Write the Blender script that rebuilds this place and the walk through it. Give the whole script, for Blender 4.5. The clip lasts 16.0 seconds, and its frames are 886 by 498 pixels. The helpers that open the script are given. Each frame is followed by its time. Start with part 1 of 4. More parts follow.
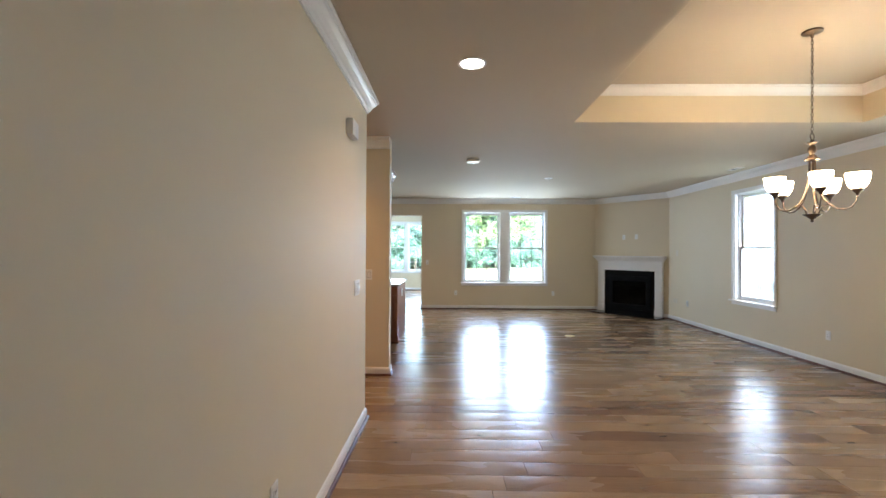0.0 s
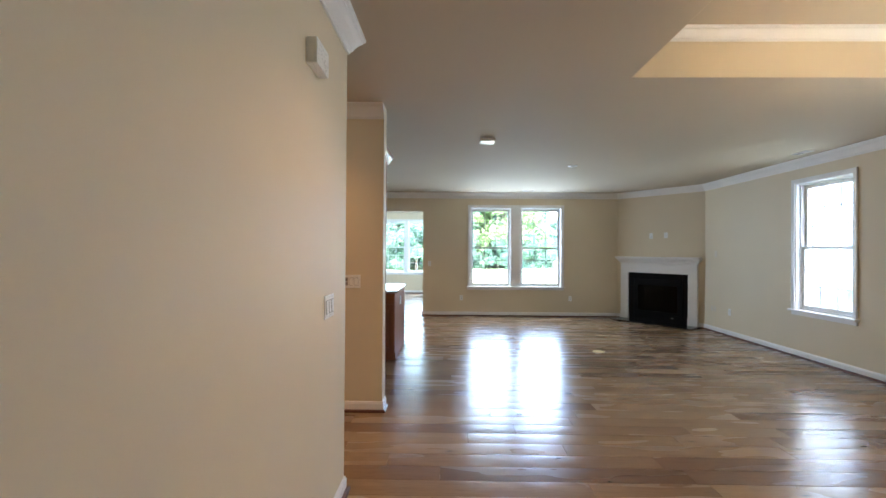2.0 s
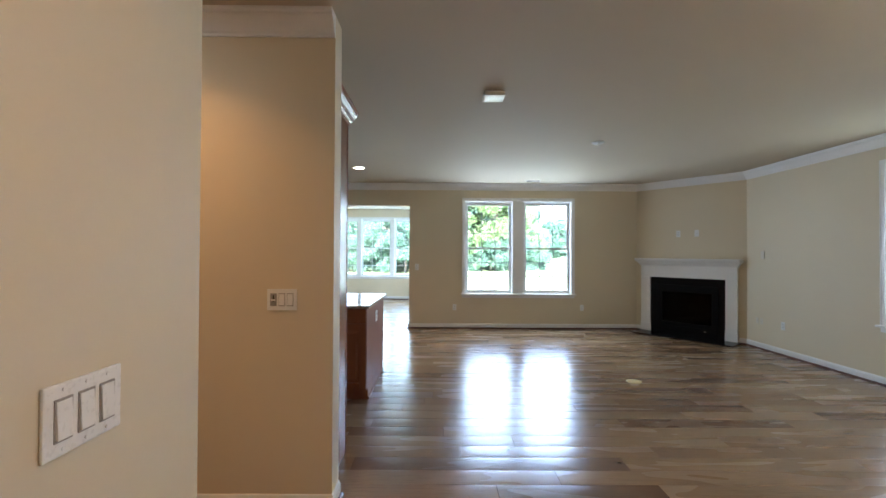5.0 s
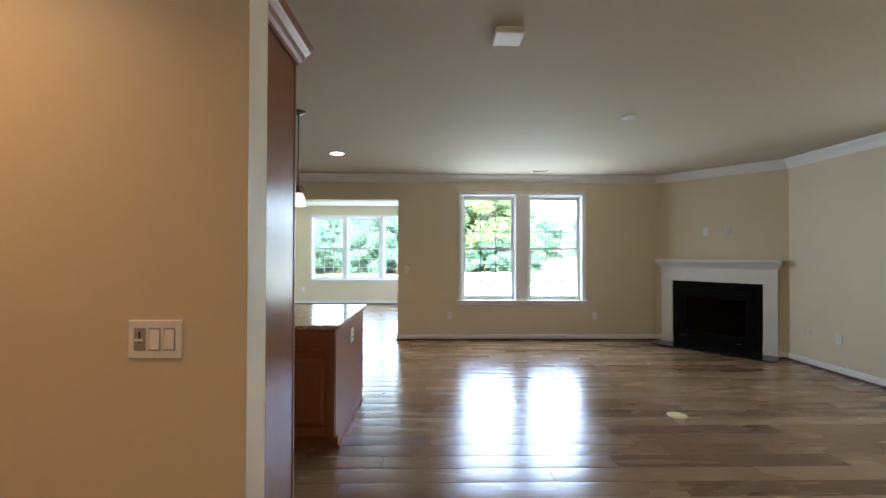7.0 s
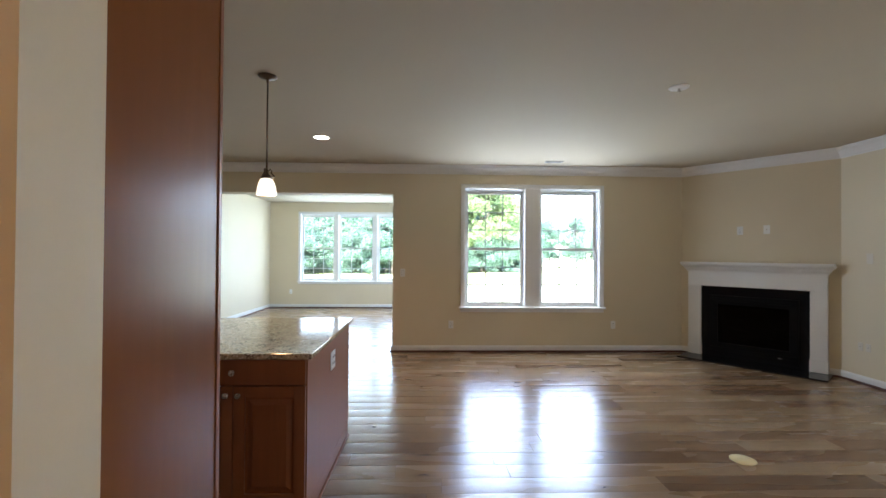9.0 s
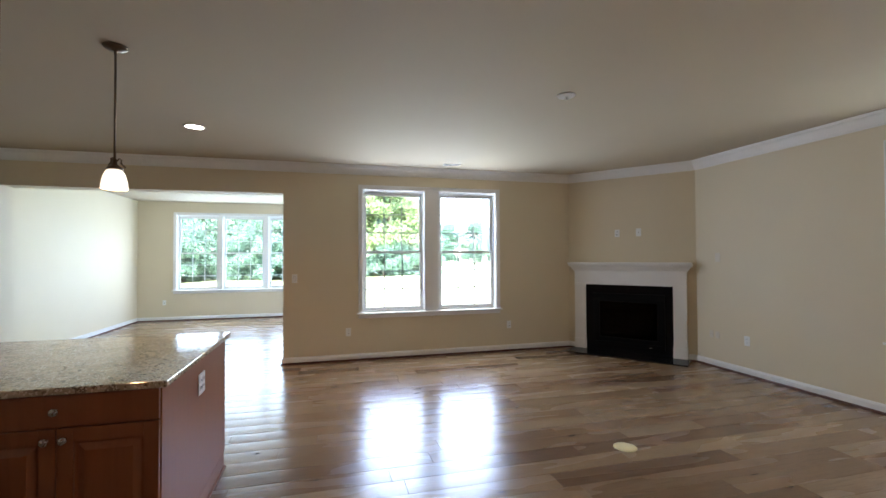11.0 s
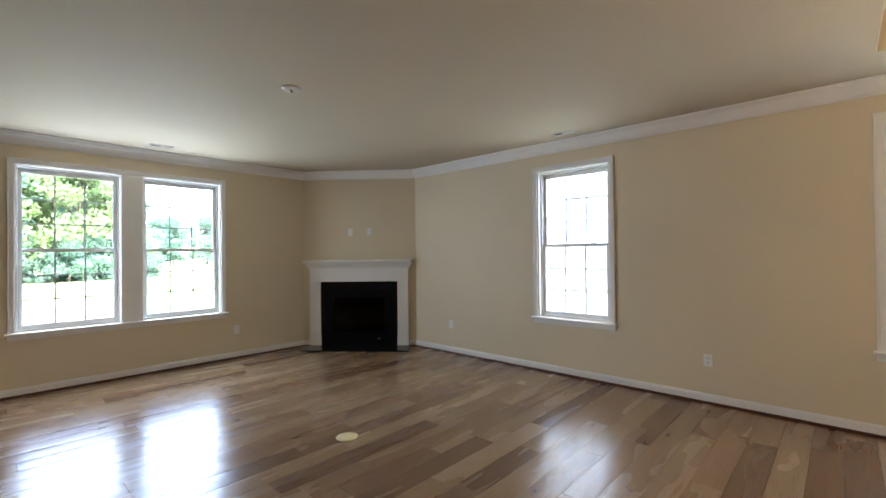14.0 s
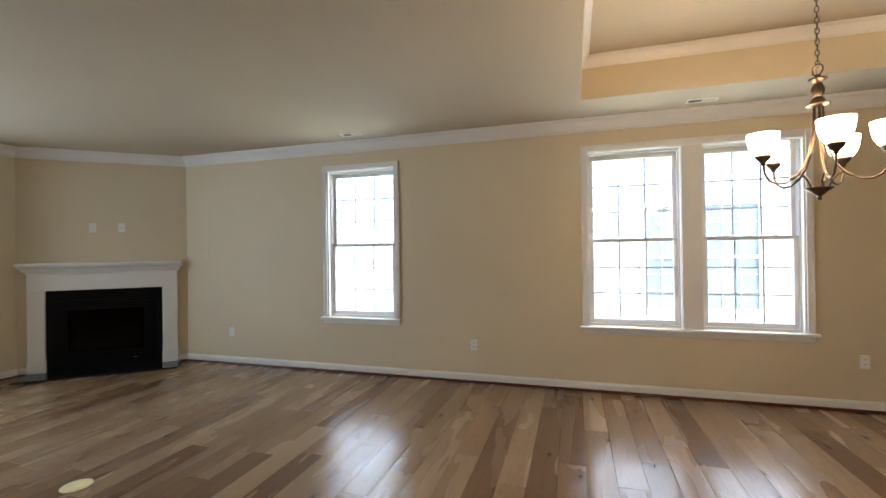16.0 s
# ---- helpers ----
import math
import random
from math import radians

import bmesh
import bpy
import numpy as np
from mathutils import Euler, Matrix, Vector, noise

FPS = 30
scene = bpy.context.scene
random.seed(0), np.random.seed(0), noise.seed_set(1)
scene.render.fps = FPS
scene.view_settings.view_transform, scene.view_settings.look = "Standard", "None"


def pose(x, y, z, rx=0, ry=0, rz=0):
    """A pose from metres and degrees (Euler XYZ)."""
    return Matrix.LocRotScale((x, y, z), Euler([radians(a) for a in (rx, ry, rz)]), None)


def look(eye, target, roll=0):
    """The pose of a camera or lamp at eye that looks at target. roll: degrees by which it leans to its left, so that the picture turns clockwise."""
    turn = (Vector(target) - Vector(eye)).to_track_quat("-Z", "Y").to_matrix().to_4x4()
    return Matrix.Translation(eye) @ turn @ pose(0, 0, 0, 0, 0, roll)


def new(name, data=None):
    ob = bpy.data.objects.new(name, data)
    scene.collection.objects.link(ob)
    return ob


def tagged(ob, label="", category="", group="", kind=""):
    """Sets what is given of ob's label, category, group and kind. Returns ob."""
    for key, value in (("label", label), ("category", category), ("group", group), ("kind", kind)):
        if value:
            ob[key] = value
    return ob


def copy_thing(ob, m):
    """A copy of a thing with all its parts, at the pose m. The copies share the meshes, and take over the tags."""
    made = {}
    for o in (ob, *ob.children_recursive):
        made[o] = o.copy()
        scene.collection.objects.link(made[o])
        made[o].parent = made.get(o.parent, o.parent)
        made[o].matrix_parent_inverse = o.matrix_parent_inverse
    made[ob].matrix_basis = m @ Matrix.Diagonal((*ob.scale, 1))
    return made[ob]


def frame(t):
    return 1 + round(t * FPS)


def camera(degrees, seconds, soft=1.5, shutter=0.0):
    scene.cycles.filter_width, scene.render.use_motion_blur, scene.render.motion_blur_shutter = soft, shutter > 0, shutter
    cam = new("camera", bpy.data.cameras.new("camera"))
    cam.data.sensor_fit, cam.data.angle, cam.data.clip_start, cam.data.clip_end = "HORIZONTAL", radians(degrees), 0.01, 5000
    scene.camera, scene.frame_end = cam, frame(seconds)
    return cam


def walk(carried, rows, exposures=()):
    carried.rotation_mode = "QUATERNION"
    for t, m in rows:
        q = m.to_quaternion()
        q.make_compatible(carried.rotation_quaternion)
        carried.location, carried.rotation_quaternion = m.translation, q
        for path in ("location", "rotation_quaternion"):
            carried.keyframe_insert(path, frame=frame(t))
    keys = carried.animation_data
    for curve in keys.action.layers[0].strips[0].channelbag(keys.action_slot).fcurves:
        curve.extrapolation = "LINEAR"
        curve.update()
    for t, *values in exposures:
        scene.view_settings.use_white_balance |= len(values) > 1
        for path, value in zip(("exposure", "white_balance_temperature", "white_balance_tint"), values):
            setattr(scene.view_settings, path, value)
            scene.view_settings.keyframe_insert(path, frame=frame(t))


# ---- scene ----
EXPOSURE = 4.78
CAN_W, CH_W, CH_TURN = 0.18, 0.01, 25.5
SKY_N, SKY_E, SKY_M, SKY_S = 1.20, 0.30, 1.25, 0.80   # daylight through each window unit: north, east, morning room and its side
ISL = (-0.79, 6.66, 7.92, 0.92)
PANEL = (-0.79, 5.66)
cam = camera(91.1, 16.0)
PATH = [
    (0, (-0.014, -0.063, 1.436), (-0.045, 1.936, 1.446), 0.3),
    (0.5, (-0.019, 0.229, 1.444), (-0.046, 2.229, 1.451), 0.3),
    (1, (-0.024, 0.516, 1.43), (-0.059, 2.515, 1.439), 0.3),
    (1.5, (-0.077, 0.811, 1.435), (-0.114, 2.811, 1.444), 0.4),
    (2, (-0.109, 1.073, 1.437), (-0.143, 3.072, 1.447), 0.4),
    (2.5, (-0.079, 1.325, 1.449), (-0.111, 3.325, 1.462), 0.3),
    (3, (-0.057, 1.553, 1.437), (-0.077, 3.553, 1.453), 0.3),
    (3.5, (-0.075, 1.818, 1.424), (-0.078, 3.818, 1.444), 0.3),
    (3.7, (-0.051, 1.913, 1.421), (-0.073, 3.913, 1.443), 0.3),
    (6, (-0.161, 3.078, 1.428), (-0.122, 5.078, 1.445), 0.2),
    (6.5, (-0.136, 3.346, 1.44), (-0.092, 5.346, 1.459), 0.1),
    (7, (-0.123, 3.568, 1.431), (-0.082, 5.568, 1.452), 0.2),
    (7.5, (-0.185, 3.823, 1.436), (-0.141, 5.822, 1.459), 0.2),
    (8, (-0.179, 4.061, 1.429), (-0.143, 6.061, 1.453), 0.1),
    (8.2, (-0.187, 4.149, 1.442), (-0.149, 6.148, 1.459), 0.2),
    (10.3, (-0.155, 4.534, 1.447), (0.117, 6.516, 1.482), -0.0),
    (10.5, (-0.138, 4.548, 1.445), (0.198, 6.519, 1.481), -0.1),
    (11, (-0.117, 4.548, 1.443), (0.389, 6.482, 1.48), -0.3),
    (11.5, (-0.086, 4.536, 1.447), (0.581, 6.421, 1.48), -0.3),
    (12, (-0.068, 4.522, 1.447), (0.777, 6.334, 1.478), -0.4),
    (12.5, (-0.046, 4.514, 1.443), (0.967, 6.239, 1.471), -0.5),
    (13, (-0.023, 4.513, 1.449), (1.148, 6.135, 1.471), -0.6),
    (13.5, (0.004, 4.505, 1.454), (1.329, 6.003, 1.472), -0.6),
    (14, (0.04, 4.503, 1.438), (1.509, 5.859, 1.458), -0.6),
    (14.5, (0.037, 4.484, 1.441), (1.639, 5.682, 1.457), -0.7),
    (15, (0.065, 4.464, 1.435), (1.788, 5.479, 1.449), -0.8),
    (15.5, (0.096, 4.421, 1.436), (1.927, 5.226, 1.446), -0.8),
    (16, (0.107, 4.395, 1.448), (2.021, 4.975, 1.451), -0.8),
]
walk(cam, [(t, look(eye, target, roll)) for t, eye, target, roll in PATH], [(t, EXPOSURE + up, kelvin, tint) for t, up, kelvin, tint in ((0, 0.44, 5720, 12), (3.7, 0.14, 5650, 12), (7, 0.06, 6000, 13), (10.5, 0.02, 6120, 18), (13, 0.04, 6100, 16), (16, 0.12, 6200, 14))])

# ---- world, sun, exposure ----
world = bpy.data.worlds.new("sky")
scene.world = world
world.use_nodes = True
wn = world.node_tree.nodes
sky = wn.new("ShaderNodeTexSky")
sky.sky_type = "NISHITA"
sky.sun_disc = False
sky.sun_elevation = radians(52)
sky.sun_rotation = radians(182)
sky.dust_density = 2.5
wn["Background"].inputs["Strength"].default_value = 0.15
world.node_tree.links.new(sky.outputs["Color"], wn["Background"].inputs["Color"])
SUN_DIR = Vector((math.sin(radians(182)) * math.cos(radians(52)), math.cos(radians(182)) * math.cos(radians(52)), math.sin(radians(52))))
sun = new("sun", bpy.data.lights.new("sun", "SUN"))
sun.data.energy, sun.data.angle, sun.data.color = 2.2, radians(8), (1.0, 0.96, 0.90)
sun.matrix_world = look(SUN_DIR * 60, (0, 0, 0))
WARM = (1.0, 0.51, 0.19)

# ---- plan, in metres ----
CEIL = 2.74
XE, YN = 4.735, 10.79            # inner faces of the east and north walls
XW, YW = -0.735, 3.66             # entry wall: its face and its end
COLX, COLY = -0.71, 4.95         # short wall: its end and its south face
YS = -2.6                        # wall behind the entry
KX = -4.6                        # kitchen and morning room west wall
FL, FR = Vector((3.60, 10.79, 0)), Vector((4.735, 9.42, 0))  # corner chimney wall
OPX0, OPX1, OPZ = -3.86, -0.72, 2.32   # opening to the morning room
YN2, SX1, MX = 15.9, 0.0, -4.35             # morning room far wall, east wall
TRAY = (1.23, 4.10, 2.12, 4.33)  # x0, x1, y0, y1
TRAYZ = 3.10


# ---- materials ----
def tree(name):
    m = bpy.data.materials.new(name)
    m.use_nodes = True
    return m, m.node_tree.nodes, m.node_tree.links, m.node_tree.nodes["Principled BSDF"]


def node(nodes, kind, **values):
    n = nodes.new(kind)
    for k, v in values.items():
        n.inputs[k].default_value = v
    return n


def mixed(nodes, links, fac, a, b):
    """Mix of two colours, or of colour sockets, by a socket or a number."""
    n = nodes.new("ShaderNodeMix")
    n.data_type = "RGBA"
    for sock, v in ((n.inputs[0], fac), (n.inputs[6], a), (n.inputs[7], b)):
        if isinstance(v, bpy.types.NodeSocket):
            links.new(v, sock)
        else:
            sock.default_value = v if isinstance(v, (int, float)) else (*v, 1)
    return n.outputs[2]


def ramp(nodes, links, value, lo, hi, to0=0.0, to1=1.0):
    n = nodes.new("ShaderNodeMapRange")
    links.new(value, n.inputs[0])
    for i, v in enumerate((lo, hi, to0, to1)):
        n.inputs[i + 1].default_value = v
    return n.outputs[0]


def surface(name, colour, rough=0.5, metal=0.0, vary=0.06, large=1.3, fine=60.0, bump=0.05, dist=0.002, coat=0.0, stretch=(1, 1, 1), spec=0.5):
    """A plain painted, moulded or cast surface: two scales of variation, fine relief."""
    m, N, K, p = tree(name)
    co = N.new("ShaderNodeTexCoord")
    mp = N.new("ShaderNodeMapping")
    mp.inputs["Scale"].default_value = stretch
    K.new(co.outputs["Object"], mp.inputs[0])
    a = node(N, "ShaderNodeTexNoise", Scale=large, Detail=3.0)
    b = node(N, "ShaderNodeTexNoise", Scale=fine, Detail=4.0)
    K.new(mp.outputs[0], a.inputs["Vector"]), K.new(mp.outputs[0], b.inputs["Vector"])
    dark = [c * (1 - vary) for c in colour]
    light = [min(1, c * (1 + vary)) for c in colour]
    one = mixed(N, K, ramp(N, K, a.outputs[0], 0.35, 0.65), dark, light)
    two = mixed(N, K, ramp(N, K, b.outputs[0], 0.3, 0.7, 0.0, 0.25), one, dark)
    K.new(two, p.inputs["Base Color"])
    K.new(ramp(N, K, b.outputs[0], 0.3, 0.7, max(0.02, rough - 0.06), min(1, rough + 0.06)), p.inputs["Roughness"])
    p.inputs["Metallic"].default_value = metal
    p.inputs["Coat Weight"].default_value = coat
    p.inputs["Specular IOR Level"].default_value = spec
    p.inputs["Coat Roughness"].default_value = 0.12
    bp = node(N, "ShaderNodeBump", Strength=bump, Distance=dist)
    K.new(b.outputs[0], bp.inputs["Height"]), K.new(bp.outputs[0], p.inputs["Normal"])
    return m


def lit(name, colour, strength, base=(0.8, 0.8, 0.8)):
    m, N, K, p = tree(name)
    p.inputs["Base Color"].default_value = (*base, 1)
    p.inputs["Roughness"].default_value = 0.3
    p.inputs["Emission Color"].default_value = (*colour, 1)
    p.inputs["Emission Strength"].default_value = strength
    return m


def plank_wood(name, islands):
    """Hand-scraped hickory boards in mixed tones, satin finish; boards run along x."""
    m, N, K, p = tree(name)
    co = N.new("ShaderNodeTexCoord")
    if islands:
        rnd = N.new("ShaderNodeNewGeometry").outputs["Random Per Island"]
    else:
        rnd = N.new("ShaderNodeObjectInfo").outputs["Random"]
    wide = N.new("ShaderNodeVectorMath")
    wide.operation = "MULTIPLY"
    shift = N.new("ShaderNodeCombineXYZ")
    for i in range(3):
        K.new(rnd, shift.inputs[i])
    K.new(shift.outputs[0], wide.inputs[0])
    wide.inputs[1].default_value = (31.0, 17.0, 53.0)
    add = N.new("ShaderNodeVectorMath")
    K.new(co.outputs["Object"], add.inputs[0]), K.new(wide.outputs[0], add.inputs[1])
    def mapped(sx, sy):
        mp = N.new("ShaderNodeMapping")
        mp.inputs["Scale"].default_value = (sx, sy, 1.0)
        K.new(add.outputs[0], mp.inputs[0])
        return mp.outputs[0]

    def noise_on(vec, **values):
        n = node(N, "ShaderNodeTexNoise", **values)
        K.new(vec, n.inputs["Vector"])
        return n.outputs[0]

    def times(a, b):
        n = N.new("ShaderNodeMix")
        n.data_type, n.blend_type = "RGBA", "MULTIPLY"
        n.inputs[0].default_value = 1.0
        K.new(a, n.inputs[6]), K.new(b, n.inputs[7])
        return n.outputs[2]

    grain = noise_on(mapped(0.45, 17.0), Scale=3.0, Detail=6.0, Roughness=0.65, Distortion=0.25)
    cloud = noise_on(mapped(0.7, 3.2), Scale=1.3, Detail=2.0, Distortion=0.3)
    pores = noise_on(mapped(9.0, 150.0), Scale=1.0, Detail=3.0)
    brushed = noise_on(mapped(11.0, 95.0), Scale=1.0, Detail=3.0)
    scrape = noise_on(mapped(3.0, 10.0), Scale=2.0, Detail=2.0)
    knots = node(N, "ShaderNodeTexVoronoi", Scale=1.5)
    knots.voronoi_dimensions = "2D"
    warp = node(N, "ShaderNodeTexNoise", Scale=9.0, Detail=2.0)
    K.new(add.outputs[0], warp.inputs["Vector"])
    bend = N.new("ShaderNodeVectorMath")
    bend.operation = "MULTIPLY_ADD"
    K.new(warp.outputs["Color"], bend.inputs[0])
    bend.inputs[1].default_value = (0.07, 0.10, 0.0)
    K.new(mapped(0.75, 2.1), bend.inputs[2])
    K.new(bend.outputs[0], knots.inputs["Vector"])
    pick = N.new("ShaderNodeSeparateColor")
    K.new(knots.outputs["Color"], pick.inputs[0])
    tone = N.new("ShaderNodeValToRGB")
    e = tone.color_ramp.elements
    e[0].position, e[0].color = 0.0, (*FLOOR_DARK, 1)
    e[1].position, e[1].color = 1.0, (*FLOOR_PALE, 1)
    for pos, c in ((0.15, FLOOR_RED), (0.34, FLOOR_MID), (0.66, FLOOR_TAN)):
        x = e.new(pos)
        x.color = (*c, 1)
    K.new(rnd, tone.inputs[0])
    col = times(tone.outputs[0], mixed(N, K, ramp(N, K, grain, 0.33, 0.66), (0.93, 0.92, 0.905), (1.04, 1.04, 1.035)))
    col = times(col, mixed(N, K, ramp(N, K, cloud, 0.30, 0.70), (0.90, 0.885, 0.865), (1.07, 1.065, 1.06)))
    col = times(col, mixed(N, K, ramp(N, K, pores, 0.52, 0.72), (1.02, 1.02, 1.02), (0.80, 0.77, 0.74)))
    near = ramp(N, K, knots.outputs["Distance"], 0.010, 0.042, 0.85, 0.0)
    halo = ramp(N, K, knots.outputs["Distance"], 0.02, 0.11, 0.42, 0.0)
    chosen = ramp(N, K, pick.outputs[0], 0.45, 0.5)
    for amount, c in ((halo, (0.10, 0.055, 0.032)), (near, (0.03, 0.017, 0.011))):
        mul = N.new("ShaderNodeMath")
        mul.operation = "MULTIPLY"
        K.new(amount, mul.inputs[0]), K.new(chosen, mul.inputs[1])
        col = mixed(N, K, mul.outputs[0], col, c)
    K.new(col, p.inputs["Base Color"])
    K.new(ramp(N, K, cloud, 0.3, 0.7, FLOOR_ROUGH - 0.03, FLOOR_ROUGH + 0.04), p.inputs["Roughness"])
    p.inputs["Specular IOR Level"].default_value = 0.46
    p.inputs["Coat Weight"].default_value = 0.22
    p.inputs["Coat Roughness"].default_value = 0.15
    b1 = node(N, "ShaderNodeBump", Strength=0.12, Distance=0.0012)
    K.new(scrape, b1.inputs["Height"])
    b2 = node(N, "ShaderNodeBump", Strength=0.8, Distance=0.0005)
    K.new(brushed, b2.inputs["Height"]), K.new(b1.outputs[0], b2.inputs["Normal"])
    K.new(b2.outputs[0], p.inputs["Normal"])
    K.new(b2.outputs[0], p.inputs["Coat Normal"])
    return m


def cabinet_wood(name, colour, streak=1.0, sheen=0.5, rough=0.42):
    m, N, K, p = tree(name)
    co = N.new("ShaderNodeTexCoord")
    mp = N.new("ShaderNodeMapping")
    mp.inputs["Scale"].default_value = (9.0, 9.0, 0.8)
    K.new(co.outputs["Object"], mp.inputs[0])
    g = node(N, "ShaderNodeTexNoise", Scale=3.5, Detail=7.0, Distortion=0.5)
    c = node(N, "ShaderNodeTexNoise", Scale=1.1, Detail=2.0)
    K.new(mp.outputs[0], g.inputs["Vector"]), K.new(co.outputs["Object"], c.inputs["Vector"])
    a = mixed(N, K, ramp(N, K, g.outputs[0], 0.3, 0.7), [v * (1 - 0.12 * streak) for v in colour], [v * (1 + 0.07 * streak) for v in colour])
    b = mixed(N, K, ramp(N, K, c.outputs[0], 0.35, 0.65, 0, 0.4), a, [v * 0.8 for v in colour])
    K.new(b, p.inputs["Base Color"])
    p.inputs["Roughness"].default_value = rough
    p.inputs["Specular IOR Level"].default_value = sheen
    p.inputs["Coat Weight"].default_value = 0.24 * sheen
    p.inputs["Coat Roughness"].default_value = 0.25
    bp = node(N, "ShaderNodeBump", Strength=0.06 * streak, Distance=0.001)
    K.new(g.outputs[0], bp.inputs["Height"]), K.new(bp.outputs[0], p.inputs["Normal"])
    return m


def granite(name):
    m, N, K, p = tree(name)
    co = N.new("ShaderNodeTexCoord")
    v1 = node(N, "ShaderNodeTexVoronoi", Scale=70.0)
    v2 = node(N, "ShaderNodeTexVoronoi", Scale=160.0)
    n1 = node(N, "ShaderNodeTexNoise", Scale=9.0, Detail=5.0, Distortion=1.0)
    for x in (v1, v2, n1):
        K.new(co.outputs["Object"], x.inputs["Vector"])
    a = mixed(N, K, ramp(N, K, n1.outputs[0], 0.35, 0.65), (0.36, 0.28, 0.19), (0.52, 0.42, 0.30))
    sep = N.new("ShaderNodeSeparateColor")
    K.new(v1.outputs["Color"], sep.inputs[0])
    b = mixed(N, K, ramp(N, K, sep.outputs[0], 0.72, 0.78), a, (0.20, 0.14, 0.095))
    sep2 = N.new("ShaderNodeSeparateColor")
    K.new(v2.outputs["Color"], sep2.inputs[0])
    c = mixed(N, K, ramp(N, K, sep2.outputs[1], 0.8, 0.86), b, (0.66, 0.58, 0.46))
    K.new(c, p.inputs["Base Color"])
    p.inputs["Roughness"].default_value = 0.09
    return m


def glass(name, tint=(1, 1, 1), ior=1.45):
    m, N, K, p = tree(name)
    p.inputs["Base Color"].default_value = (*tint, 1)
    p.inputs["Roughness"].default_value = 0.0
    p.inputs["IOR"].default_value = ior
    p.inputs["Transmission Weight"].default_value = 1.0
    return m


def leafy(name, a, b):
    m, N, K, p = tree(name)
    g = N.new("ShaderNodeNewGeometry")
    co = N.new("ShaderNodeTexCoord")
    n = node(N, "ShaderNodeTexNoise", Scale=0.35, Detail=2.0)
    K.new(co.outputs["Object"], n.inputs["Vector"])
    one = mixed(N, K, g.outputs["Random Per Island"], a, b)
    K.new(mixed(N, K, ramp(N, K, n.outputs[0], 0.35, 0.65, 0, 0.5), one, a), p.inputs["Base Color"])
    p.inputs["Roughness"].default_value = 0.6
    through_leaf = N.new("ShaderNodeBsdfTranslucent")
    K.new(p.inputs["Base Color"].links[0].from_socket, through_leaf.inputs["Color"])
    both = N.new("ShaderNodeMixShader")
    both.inputs[0].default_value = 0.6
    K.new(p.outputs[0], both.inputs[1]), K.new(through_leaf.outputs[0], both.inputs[2])
    K.new(both.outputs[0], N["Material Output"].inputs["Surface"])
    return m


FLOOR_DARK, FLOOR_RED, FLOOR_MID = (0.155, 0.087, 0.047), (0.218, 0.129, 0.071), (0.275, 0.178, 0.101)
FLOOR_TAN, FLOOR_PALE, FLOOR_ROUGH = (0.306, 0.206, 0.119), (0.346, 0.245, 0.147), 0.26
PAINT = surface("wall paint", (0.695, 0.605, 0.440), 0.62, vary=0.025, large=0.7, fine=220, bump=0.08, dist=0.0012)
# beige ceiling, darkened further to offset the window lamps' upward light
CEILING = surface("dimmed ceiling paint", (0.515, 0.448, 0.340), 0.8, vary=0.025, large=0.6, fine=180, bump=0.1, dist=0.0012)
TRIM = surface("white trim paint", (0.80, 0.79, 0.77), 0.32, vary=0.02, large=3, fine=90, bump=0.03)
VINYL = surface("white vinyl", (0.82, 0.83, 0.83), 0.35, vary=0.015, large=4, fine=80, bump=0.02)
PLASTIC = surface("white plastic", (0.84, 0.84, 0.82), 0.3, vary=0.015, large=6, fine=90, bump=0.02)
ALMOND = surface("almond plastic", (0.68, 0.62, 0.52), 0.4, vary=0.015, large=6, fine=90, bump=0.02)
# grey that carries the shade of the gap round each rocker
GAP_SHADE = surface("shade of rocker gap", (0.36, 0.34, 0.32), 0.5, vary=0.05)
SLOT = surface("dark slot", (0.03, 0.03, 0.03), 0.6, vary=0.1)
# white grille bars seen against bright sky: their shade is put into this grey
GRILLE_SHADED = surface("shaded grille bar", (0.36, 0.38, 0.39), 0.4, vary=0.03)
SHOE = cabinet_wood("stained shoe moulding", (0.085, 0.026, 0.015), 1.0, 0.3)
PLANKS = plank_wood("hickory plank", False)
PLANKS_FAR = plank_wood("hickory planks joined", True)
CHERRY = cabinet_wood("cherry cabinet", (0.25, 0.084, 0.030))
CHERRY_SIDE = cabinet_wood("cherry tall side", (0.215, 0.076, 0.023), 0.4, 0.15, 0.27)
CHERRY_END = cabinet_wood("cherry end panel", (0.25, 0.09, 0.034), 0.4, 0.18)
GRANITE = granite("speckled granite")
BLACK = surface("polished black granite", (0.008, 0.008, 0.009), 0.14, vary=0.3, fine=120, bump=0.0, spec=0.14)
FIREMETAL = surface("black enamelled metal", (0.004, 0.004, 0.0045), 0.45, vary=0.2, fine=100, bump=0.05, spec=0.1)
# soot, with the shade inside the firebox put into the colour too
FIREBRICK = surface("sooty shaded firebrick", (0.006, 0.005, 0.005), 0.85, vary=0.3, fine=40, bump=0.3)
LOG = surface("ceramic log", (0.03, 0.022, 0.017), 0.85, vary=0.4, large=9, fine=50, bump=0.6, dist=0.006)
HEARTH = surface("polished black hearth granite", (0.010, 0.010, 0.011), 0.10, vary=0.3, large=5, fine=120, bump=0.0, spec=0.45)
BRONZE = surface("brushed bronze", (0.135, 0.10, 0.072), 0.36, metal=1.0, vary=0.15, large=12, fine=150, bump=0.05)
NICKEL = surface("satin nickel", (0.58, 0.55, 0.5), 0.28, metal=1.0, vary=0.05, large=12, fine=150, bump=0.03)
